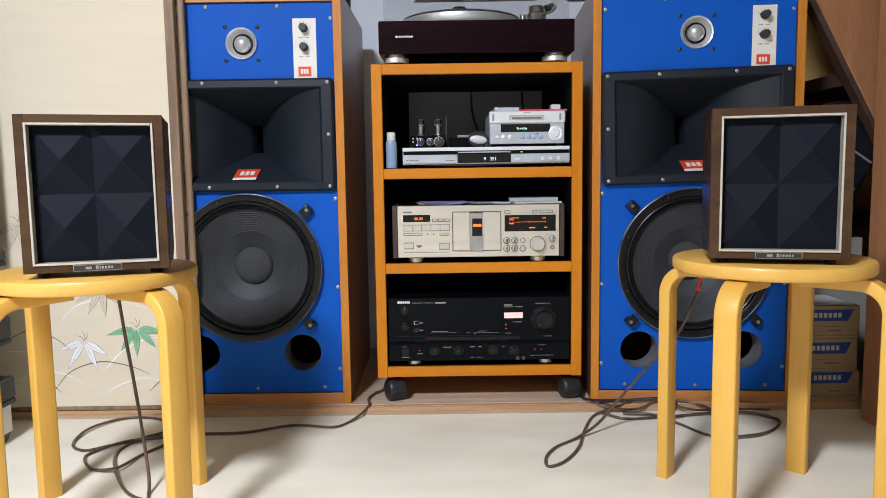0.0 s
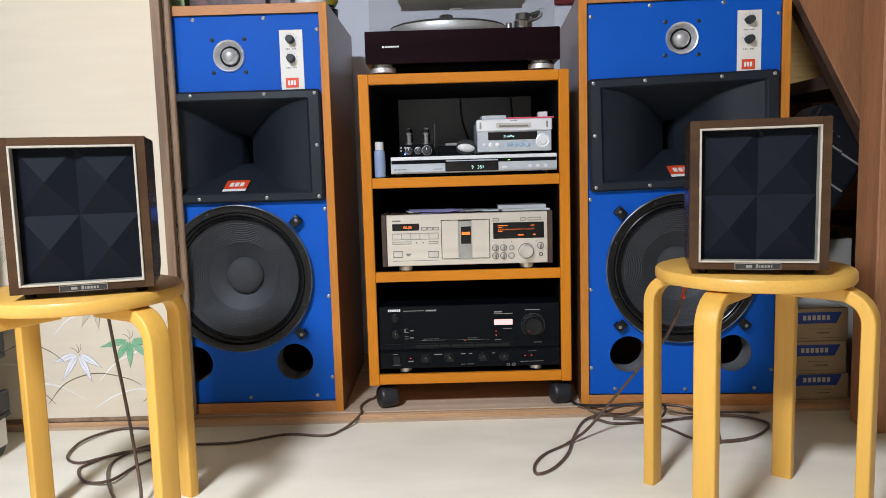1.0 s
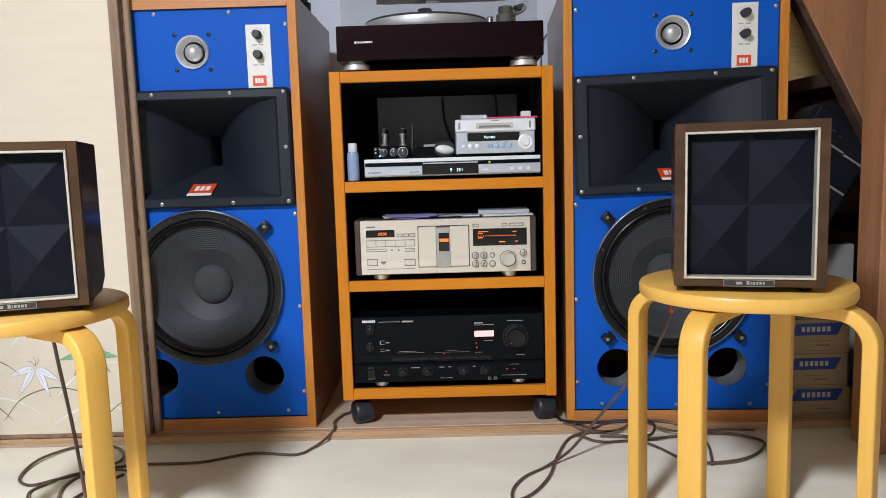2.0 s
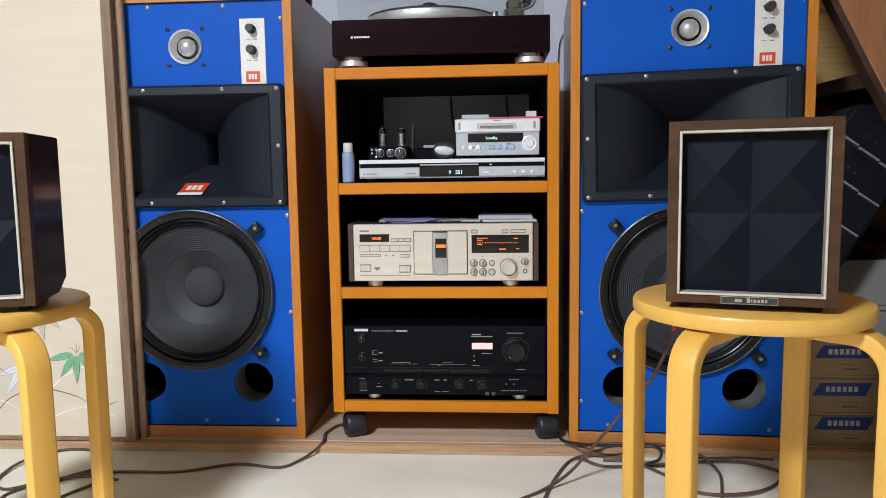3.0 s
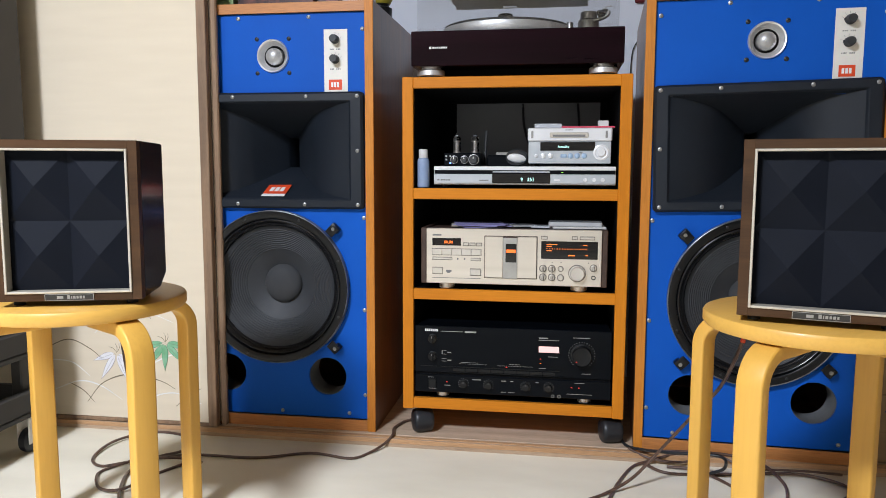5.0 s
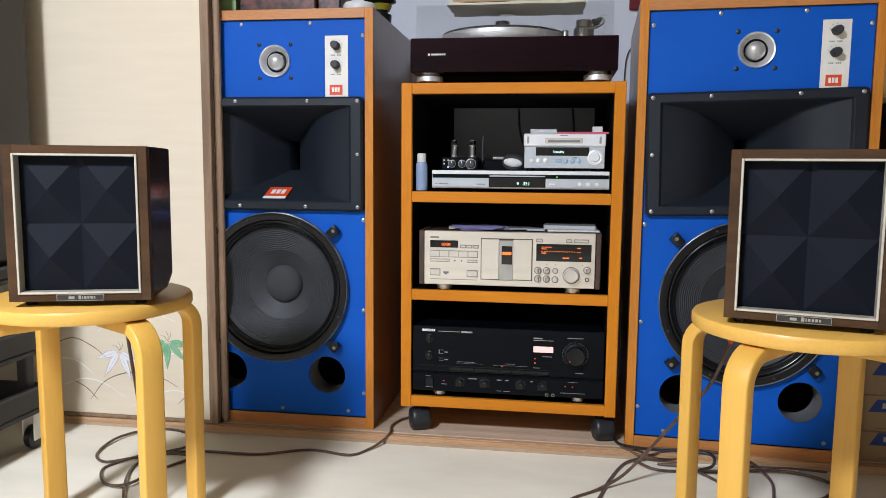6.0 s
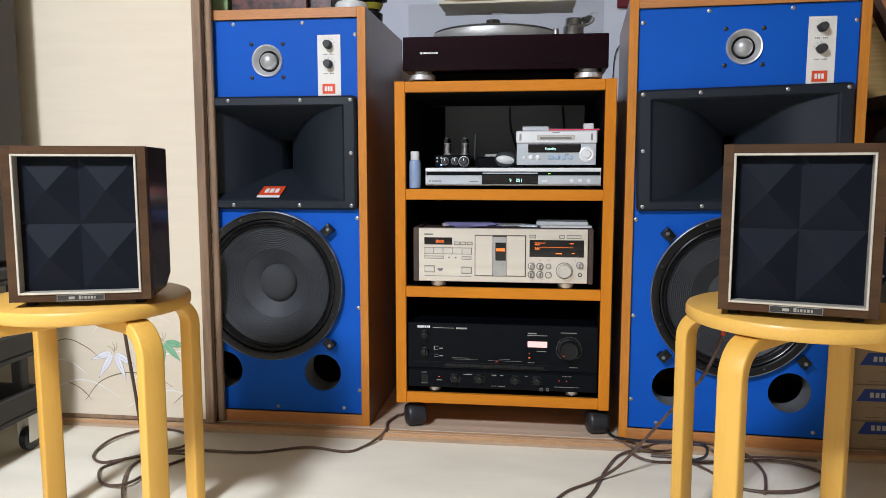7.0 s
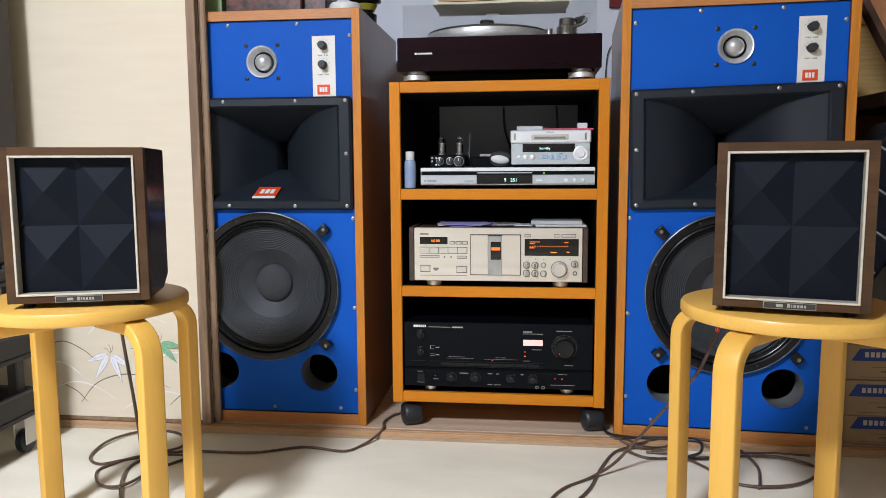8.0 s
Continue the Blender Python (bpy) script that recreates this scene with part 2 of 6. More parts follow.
M_GREYCAB = surface("grey_cabinet_paint", (0.060, 0.054, 0.048), (0.048, 0.043, 0.039), rough=0.55, scale=6.0)
M_BLACKCASE = surface("black_case_vinyl", (0.014, 0.016, 0.022), (0.010, 0.011, 0.015), rough=0.35, scale=14.0, bump=0.2)
M_CLOTH = surface("black_cloth", (0.010, 0.010, 0.011), rough=0.9, scale=30.0, bump=0.5)
M_STORE = surface("pale_grey_bin", (0.34, 0.325, 0.29), (0.3, 0.285, 0.25), rough=0.6, scale=8.0)
M_LEAFW = surface("white_leaf_paint", (0.86, 0.85, 0.85), (0.76, 0.75, 0.8), rough=0.6, scale=60.0)
M_LEAFG = surface("green_leaf_paint", (0.16, 0.42, 0.22), (0.27, 0.52, 0.33), rough=0.6, scale=60.0)
M_LEAFO = surface("paper_coloured_leaf", (0.66, 0.58, 0.44), (0.6, 0.52, 0.38), rough=0.7, scale=60.0)
M_LINEB = surface("brown_brush_line", (0.2, 0.16, 0.1), rough=0.7)
M_LINEW = surface("white_brush_line", (0.93, 0.91, 0.87), rough=0.7)
M_LINEG = surface("green_leaf_outline", (0.09, 0.22, 0.11), rough=0.7)
M_LINEV = surface("violet_leaf_outline", (0.28, 0.24, 0.34), rough=0.7)
M_LACQ = surface("mottled_lacquer", (0.16, 0.05, 0.035), (0.012, 0.014, 0.018), rough=0.3, scale=60.0)
M_CERAMIC = surface("white_ceramic", (0.75, 0.75, 0.74), rough=0.25)
M_YELLOW = surface("yellow_cone", (0.4, 0.33, 0.03), rough=0.5)
M_GREENP = surface("pale_green_card", (0.32, 0.46, 0.22), rough=0.7)
M_PAPER = surface("cream_paper", (0.62, 0.58, 0.48), (0.55, 0.5, 0.4), rough=0.8, scale=20.0)
M_GOLD = surface("valve_internals", (0.4, 0.37, 0.34), (0.2, 0.18, 0.16), rough=0.35, metal=0.5, scale=200.0)
M_BACKG = surface("shaded_wall_grey", (0.20, 0.205, 0.215), (0.16, 0.165, 0.175), rough=0.4, scale=6.0)
M_BULLET = surface("grey_cast_metal", (0.5, 0.5, 0.5), (0.44, 0.44, 0.44), rough=0.4, scale=60.0, metal=0.5)
M_AMBER = glow("amber_digits", (1.0, 0.2, 0.02), 1.5)
M_AMBERL = glow("amber_scale", (1.0, 0.16, 0.02), 1.6)
M_CYAN = glow("pale_cyan_digits", (0.55, 0.95, 0.9), 1.4)
M_PINKL = glow("pale_pink_window", (1.0, 0.62, 0.6), 0.95)
M_LEDR = glow("red_led", (1.0, 0.05, 0.04), 1.0)
M_LEDG = glow("green_led", (0.35, 1.0, 0.1), 1.2)
M_LEDB = glow("blue_led", (0.1, 0.2, 1.0), 4.0)
M_LAMPG = glow("lamp_diffuser", (1.0, 0.95, 0.88), 1.0)


# ---- building helpers ----
def box(bm, x0, x1, y0, y1, z0, z1, bev=0.0, seg=1):
    m = Matrix.Translation(((x0 + x1) / 2, (y0 + y1) / 2, (z0 + z1) / 2)) @ Matrix.Diagonal((abs(x1 - x0), abs(y1 - y0), abs(z1 - z0), 1))
    geo = bmesh.ops.create_cube(bm, size=1.0, matrix=m)
    if bev:
        edges = list({e for v in geo["verts"] for e in v.link_edges})
        bmesh.ops.bevel(bm, geom=edges, offset=bev, segments=seg, affect="EDGES", profile=0.5)


TURN = {"z": Matrix.Identity(4), "y": Matrix.Rotation(radians(90), 4, "X"), "x": Matrix.Rotation(radians(90), 4, "Y")}


def lathe(bm, profile, centre=(0, 0, 0), axis="z", seg=32, m=None):
    """Turns (radius, height) pairs round an axis. For axis y the height runs towards -y (to the viewer)."""
    base = Matrix.Translation(centre) @ TURN[axis]
    if m is not None:
        base = m @ base
    rows = []
    for r, h in profile:
        if r < 1e-6:
            rows.append([bm.verts.new(base @ Vector((0, 0, h)))])
        else:
            rows.append([bm.verts.new(base @ Vector((r * math.cos(2 * math.pi * k / seg), r * math.sin(2 * math.pi * k / seg), h))) for k in range(seg)])
    for a, b in zip(rows, rows[1:]):
        for k in range(seg):
            j = (k + 1) % seg
            quad = [a[k % len(a)], a[j % len(a)], b[j % len(b)], b[k % len(b)]]
            quad = list(dict.fromkeys(quad))
            if len(quad) > 2:
                bm.faces.new(quad)


def prism(bm, outline, y0, y1, m=None):
    """A solid from an x-z outline, between two depths."""
    m = m or Matrix.Identity(4)
    a = [bm.verts.new(m @ Vector((x, y0, z))) for x, z in outline]
    b = [bm.verts.new(m @ Vector((x, y1, z))) for x, z in outline]
    bm.faces.new(a)
    bm.faces.new(b[::-1])
    for k in range(len(a)):
        j = (k + 1) % len(a)
        bm.faces.new((a[j], a[k], b[k], b[j]))


def smooth_line(pts, steps=6):
    """A Catmull-Rom line through points."""
    pts = [Vector(p) for p in pts]
    ext = [pts[0] * 2 - pts[1]] + pts + [pts[-1] * 2 - pts[-2]]
    out = []
    for i in range(1, len(ext) - 2):
        p0, p1, p2, p3 = ext[i - 1:i + 3]
        for k in range(steps):
            t = k / steps
            out.append(0.5 * ((2 * p1) + (p2 - p0) * t + (2 * p0 - 5 * p1 + 4 * p2 - p3) * t * t + (3 * p1 - p0 - 3 * p2 + p3) * t ** 3))
    out.append(pts[-1])
    return out


def tube(bm, pts, r, seg=8, steps=6):
    line = smooth_line(pts, steps)
    rows = []
    for i, p in enumerate(line):
        d = (line[min(i + 1, len(line) - 1)] - line[max(i - 1, 0)]).normalized()
        u = d.cross(Vector((0, 0, 1)))
        u = u.normalized() if u.length > 0.05 else Vector((1, 0, 0))
        v = d.cross(u).normalized()
        rows.append([bm.verts.new(p + r * (math.cos(2 * math.pi * k / seg) * u + math.sin(2 * math.pi * k / seg) * v)) for k in range(seg)])
    for a, b in zip(rows, rows[1:]):
        for k in range(seg):
            bm.faces.new((a[k], a[(k + 1) % seg], b[(k + 1) % seg], b[k]))
    bm.faces.new(rows[0])
    bm.faces.new(rows[-1][::-1])


def finish(name, bm, material, smooth=True):
    bmesh.ops.recalc_face_normals(bm, faces=bm.faces)
    me = bpy.data.meshes.new(name)
    bm.to_mesh(me)
    bm.free()
    me.materials.append(material)
    if smooth:
        me.polygons.foreach_set("use_smooth", [True] * len(me.polygons))
        me.set_sharp_from_angle(angle=radians(35))
    return me


def part(name, bm, material, parent=None, label="", smooth=True):
    ob = new(name, finish(name, bm, material, smooth))
    if parent is not None:
        ob.parent = parent
    if label:
        tagged(ob, label)
    return ob


def boxpart(name, dims, material, parent=None, label="", bev=0.001):
    bm = bmesh.new()
    box(bm, *dims, bev)
    return part(name, bm, material, parent, label)


def thing(name, label, category, m=None, group="", kind=""):
    ob = new(name)
    ob.empty_display_size = 0.05
    ob.matrix_basis = m or Matrix.Identity(4)
    return tagged(ob, label, category, group, kind)


def setting(name, bm, material, label="", smooth=False):
    return tagged(part(name, bm, material, None, "", smooth), label, "", "", "structure")


def lettering(name, text, size, material, parent, m, depth=0.0003):
    """Raised lettering in the built-in font, in the x-z plane of m."""
    cu = bpy.data.curves.new(name, "FONT")
    cu.body, cu.size, cu.extrude, cu.align_x, cu.align_y = text, size, depth, "CENTER", "CENTER"
    tmp = bpy.data.objects.new(name, cu)
    me = bpy.data.meshes.new_from_object(tmp)
    bpy.data.objects.remove(tmp)
    me.transform(m @ Matrix.Rotation(radians(90), 4, "X"))
    me.materials.append(material)
    ob = new(name, me)
    ob.parent = parent
    return ob


def bars(name, spots, y, material, parent, thick=0.0006):
    """Small printed bars (x0, x1, z0, z1) on a front at depth y."""
    bm = bmesh.new()
    for x0, x1, z0, z1 in spots:
        box(bm, x0, x1, y - thick, y, z0, z1)
    return tagged(part(name, bm, material, parent, "", False), kind="stuff")


def rebase(ob, x, y, z, rz=0.0):
    """Moves a thing's origin to its base without moving its parts."""
    back = pose(x, y, z, 0, 0, rz).inverted()
    for o in ob.children_recursive:
        if o.data:
            o.data.transform(back)
    ob.matrix_basis = pose(x, y, z, 0, 0, rz)
    return ob


# ---- the room ----
bm = bmesh.new()
box(bm, -2.4, 2.4, -4.4, -0.036, -0.05, 0.0)
setting("floor", bm, M_FLOOR, "cream short-pile carpet floor")
bm = bmesh.new()
box(bm, -1.9, 2.4, 0.0, 0.72, -0.05, 0.02)
setting("closet_floor", bm, M_SILLT, "worn grey-brown boards of the alcove floor")
# threshold with its running grooves
sill = setting("threshold", (lambda b: (box(b, -1.9, 1.9, -0.036, 0.0, -0.05, 0.009), b)[1])(bmesh.new()), M_SILL, "grooved wooden threshold under the sliding doors")
for y0, y1, z1, mt in ((-0.036, -0.0325, 0.020, M_SILLL), (-0.0305, -0.0275, 0.0195, M_SILL), (-0.0255, -0.0145, 0.0205, M_SILLL), (-0.0125, -0.0095, 0.0195, M_SILL), (-0.0075, -0.0001, 0.0203, M_SILLT)):
    boxpart("rail", (-1.9, 1.9, y0, y1, 0.009, z1), mt, sill, "", 0.0008)
bm = bmesh.new()
box(bm, -1.9, 0.86, 0.62, 0.72, 0.02, 2.3)
setting("wall_back", bm, M_WALL, "bluish white plaster back wall of the alcove")
bm = bmesh.new()
box(bm, -2.0, -1.9, 0.0, 0.72, 0.02, 2.3)
setting("wall_closet_west", bm, M_WALL, "white plaster side wall of the alcove")
bm = bmesh.new()
box(bm, -2.5, -2.4, -4.5, 0.0, -0.05, 2.4)
setting("wall_west", bm, M_ROOM, "sand-coloured plaster wall")
bm = bmesh.new()
box(bm, 2.4, 2.5, -4.5, 1.35, -0.05, 2.4)
setting("wall_east", bm, M_ROOM, "sand-coloured plaster wall")
bm = bmesh.new()
box(bm, -2.4, 2.4, -4.5, -4.4, -0.05, 2.4)
setting("wall_south", bm, M_ROOM, "sand-coloured plaster wall")
bm = bmesh.new()
box(bm, -2.5, 2.5, -4.5, 1.35, 2.4, 2.5)
setting("ceiling", bm, M_CEIL, "plain pale wooden ceiling boards")
# lintel over the opening, above view
bm = bmesh.new()
box(bm, -2.4, 1.005, -0.05, 0.03, 1.78, 2.4)
setting("wall_lintel", bm, M_ROOM, "plaster band over the sliding doors")

# ceiling lamp that lights the room
lampfix = thing("ceiling_lamp", "round white ceiling lamp on the room's ceiling", "ceiling lamp")
bm = bmesh.new()
lathe(bm, [(0, 2.4), (0.26, 2.4), (0.27, 2.37), (0.24, 2.32), (0, 2.31)], (LAMP[0], LAMP[1], 0), "z", 40)
part("lamp_body", bm, M_CERAMIC, lampfix)
bm = bmesh.new()
lathe(bm, [(0.23, 2.31), (0.2, 2.27), (0, 2.255), ], (LAMP[0], LAMP[1], 0), "z", 40)
part("diffuser", bm, M_LAMPG, lampfix)

# ---- sliding doors at the alcove ----
DOOR_TOP = 1.78
door = thing("door_1", "cream paper sliding door painted with bamboo leaves", "sliding door", kind="structure")
boxpart("panel", (-1.75, -0.771, -0.0285, -0.019, 0.031, DOOR_TOP), M_FUSUMA, door, "cream woven paper panel")
boxpart("stile", (-0.771, -0.7475, -0.0325, -0.0145, 0.0215, DOOR_TOP), M_POST, door, "brown wooden edge", 0.0015)
boxpart("bottom_rail", (-1.75, -0.771, -0.0312, -0.0150, 0.0215, 0.031), M_POST, door, "", 0.001)
back_door = thing("door_2", "second sliding door pushed behind the first", "sliding door", kind="structure")
boxpart("panel", (-1.75, -0.7455, -0.0095, -0.004, 0.031, DOOR_TOP), M_FUSUMA, back_door)
boxpart("stile", (-0.7455, -0.7295, -0.0118, 0.0015, 0.0215, DOOR_TOP), M_POST, back_door, "brown wooden edge", 0.003)
# dark-coloured strip in place of the shaded gap between the two stiles
boxpart("finger_strip", (-0.7474, -0.7456, -0.0142, -0.0122, 0.0215, DOOR_TOP), M_DOORGAP, back_door, "", 0.0005)


def leaf(cx, cz, ang, ln, wd):
    """Outline of a bamboo leaf from its stalk."""
    a = radians(ang)
    pts = []
    for k in range(13):
        t = k / 12
        pts.append((t, wd * math.sin(math.pi * t ** 0.75) * (1 - 0.35 * t)))
    for k in range(11, 0, -1):
        t = k / 12
        pts.append((t, -wd * math.sin(math.pi * t ** 0.75) * (1 - 0.35 * t)))
    return [(cx + ln * t * math.cos(a) - w * math.sin(a), cz + ln * t * math.sin(a) + w * math.cos(a)) for t, w in pts]


def brush(bm, pts, w0, w1, y):
    line = smooth_line([(x, 0, z) for x, z in pts], 7)
    n = len(line)
    left, right = [], []
    for i, p in enumerate(line):
        d = (line[min(i + 1, n - 1)] - line[max(i - 1, 0)]).normalized()
        w = (w0 + (w1 - w0) * i / (n - 1)) * (0.35 + 0.65 * math.sin(math.pi * (i + 0.4) / n))
        left.append((p.x - d.z * w, p.z + d.x * w))
        right.append((p.x + d.z * w, p.z - d.x * w))
    for i in range(n - 1):
        bm.faces.new([bm.verts.new((x, y, z)) for x, z in (left[i], left[i + 1], right[i + 1], right[i])])


YP = -0.0289
SPRAYS = (((-1.021, 0.205), M_LEAFW, ((-160, 0.062), (-122, 0.078), (-68, 0.075), (-34, 0.062))),
          ((-0.884, 0.238), M_LEAFG, ((-166, 0.072), (-125, 0.068), (-92, 0.068), (-48, 0.064), (-10, 0.062))),
          ((-0.968, 0.345), M_LEAFO, ((-150, 0.07), (-118, 0.072), (-85, 0.07), (-45, 0.06))),
          ((-1.17, 0.515), M_LEAFO, ((-150, 0.06), (-110, 0.07), (-80, 0.07), (-50, 0.06))))
for (cx, cz), mt, blades in SPRAYS:
    for q, (ang, ln) in enumerate(blades):
        bm = bmesh.new()
        lx, lz, up = cx + 0.008 * math.cos(radians(ang)), cz + 0.006 * math.sin(radians(ang)), 0.0007 * q
        prism(bm, leaf(lx, lz, ang, ln * 1.03, 0.0101), YP + 0.0004 - up, YP + 0.0002 - up)
        part("leaf_outline", bm, M_LINEV if mt is M_LEAFW else M_LINEG if mt is M_LEAFG else M_LINEB, door, "", False)
        bm = bmesh.new()
        prism(bm, leaf(lx, lz, ang, ln, 0.0093), YP - up, YP + 0.0003 - up)
        part("painted_leaf", bm, mt, door, "painted bamboo leaf", False)
    bm = bmesh.new()
    for ang in (55, 82, 128):
        a = radians(ang)
        brush(bm, [(cx, cz), (cx + 0.014 * math.cos(a), cz + 0.014 * math.sin(a)), (cx + 0.026 * math.cos(a + 0.3), cz + 0.026 * math.sin(a + 0.3))], 0.0008, 0.0005, YP)
    for q, (ang, ln) in enumerate(blades):
        a = radians(ang)
        brush(bm, [(cx + ln * 0.05 * math.cos(a), cz + ln * 0.05 * math.sin(a)), (cx + ln * 0.5 * math.cos(a), cz + ln * 0.5 * math.sin(a)), (cx + ln * 0.92 * math.cos(a), cz + ln * 0.92 * math.sin(a))], 0.0003, 0.0002, YP - 0.0003 - 0.0007 * q)
    part("painted_twig", bm, M_LINEB, door, "", False)
for mt, pts in ((M_LINEB, [(-1.11, 0.07), (-1.06, 0.125), (-0.98, 0.15), (-0.9, 0.135), (-0.86, 0.115)]),
                (M_LINEB, [(-1.24, 0.2), (-1.16, 0.235), (-1.1, 0.215), (-1.06, 0.185)]),
                (M_LINEB, [(-0.86, 0.07), (-0.82, 0.105), (-0.79, 0.12)]),
                (M_LINEB, [(-1.16, 0.12), (-1.12, 0.1), (-1.09, 0.07)]),
                (M_LINEW, [(-1.08, 0.255), (-1.03, 0.3), (-0.94, 0.315), (-0.86, 0.29)]),
                (M_LINEW, [(-0.97, 0.13), (-0.92, 0.18), (-0.85, 0.21), (-0.79, 0.205)]),
                (M_LINEW, [(-0.99, 0.055), (-0.93, 0.09), (-0.86, 0.105), (-0.79, 0.08)]),
                (M_LINEW, [(-1.2, 0.1), (-1.13, 0.125), (-1.07, 0.115), (-1.01, 0.08)]),
                (M_LINEW, [(-1.22, 0.18), (-1.15, 0.175), (-1.1, 0.14)])):
    bm = bmesh.new()
    brush(bm, pts, 0.0023 if mt is M_LINEW else 0.0016, 0.0012, YP)
    part("painted_stem", bm, mt, door, "", False)

# ---- stair at the side of the alcove ----
bm = bmesh.new()
box(bm, 0.943, 1.10, -0.205, -0.11, 0.0, 2.4, 0.004)
setting("post_1", bm, M_STAIR, "reddish-brown square wooden post", True)
bm = bmesh.new()
box(bm, 1.10, 2.4, -0.17, -0.12, 0.0, 2.4)
setting("wall_stair_front", bm, M_ROOM, "sand-coloured plaster wall")
stair = thing("staircase", "dark brown open wooden staircase seen from below", "staircase", kind="structure")


def stringer(y0, y1, name="stringer"):
    bm = bmesh.new()
    dx, dz = 0.140, -0.256
    s = math.hypot(dx, dz)
    nx, nz = 0.256 / s * 0.30, 0.140 / s * 0.30
    a = (0.916 - 4.6 * dx, 0.997 - 4.6 * dz)
    b = (0.916 + 3.8 * dx, 0.997 + 3.92 * dz)
    prism(bm, [a, b, (b[0] + nx, b[1] + nz + 0.0), (a[0] + nx, a[1] + nz)], y0, y1)
    bmesh.ops.bevel(bm, geom=list(bm.edges), offset=0.003, segments=1, affect="EDGES")
    return part(name, bm, M_STAIR, stair, "brown diagonal board")


stringer(0.055, 0.095)
# added dark strip: the shade on the board's underside, put into its colour
bm = bmesh.new()
ex, ez = 0.9163 - 4.6 * 0.140, 0.997 + 4.6 * 0.256
fx, fz = 0.9163 + 3.8 * 0.140, 0.997 - 3.8 * 0.256
prism(bm, [(ex - 0.020, ez - 0.011), (fx - 0.020, fz - 0.011), (fx - 0.0005, fz), (ex - 0.0005, ez)], 0.058, 0.095)
part("edge_batten", bm, M_STAIRD, stair, "dark strip standing in for the shaded underside of the board", False)
for k in range(0, 4):
    zt = 0.878 - 0.2 * k
    xt = 0.981 + 0.109 * k
    boxpart("tread", (xt, xt + 0.24, 0.0955, 0.6, zt - 0.038, zt), M_STAIRD, stair, "dark tread", 0.002)
bm = bmesh.new()
box(bm, 0.86, 2.4, 0.62, 0.72, 0.02, 2.4)
setting("wall_stair_back", bm, M_PLY, "yellowish plywood wall behind the stair")
bm = bmesh.new()
prism(bm, [(0.865, 0.45), (1.24, 0.45), (1.178, 0.86), (0.865, 0.86)], 0.602, 0.6195)
part("riser", bm, M_STAIR, stair, "brown board behind the treads")
tagged(boxpart("plywood_panel", (0.865, 1.6, 0.604, 0.6195, 1.115, 2.0), M_PLY, None, "", 0.002), "upper plywood sheet on the stair wall", "", "", "structure")


# ---- big floor speakers ----
def ring(hw, hh, r, y, n=5):
    pts = []
    for sx, sz, a0 in ((1, 1, 0), (-1, 1, 90), (-1, -1, 180), (1, -1, 270)):
        for k in range(n):
            a = radians(a0 + 90 * k / (n - 1))
            pts.append((sx * (hw - r) + r * math.cos(a), y, sz * (hh - r) + r * math.sin(a)))
    return pts


def loft(bm, rows, cz=0.0, cap=True):
    vs = [[bm.verts.new((x, y, z + cz)) for x, y, z in row] for row in rows]
    for a, b in zip(vs, vs[1:]):
        for k in range(len(a)):
            j = (k + 1) % len(a)
            bm.faces.new((a[k], a[j], b[j], b[k]))
    if cap:
        bm.faces.new(vs[-1])


def screw(parent, x, y, z, r=0.0038, mt=M_STEEL):
    bm = bmesh.new()
    lathe(bm, [(r * 1.25, 0), (r * 1.25, 0.0008), (r, 0.0012), (r * 0.95, 0.003), (r * 0.5, 0.0036), (r * 0.42, 0.002), (0, 0.002)], (x, y, z), "y", 14)
    return part("screw", bm, mt, parent)


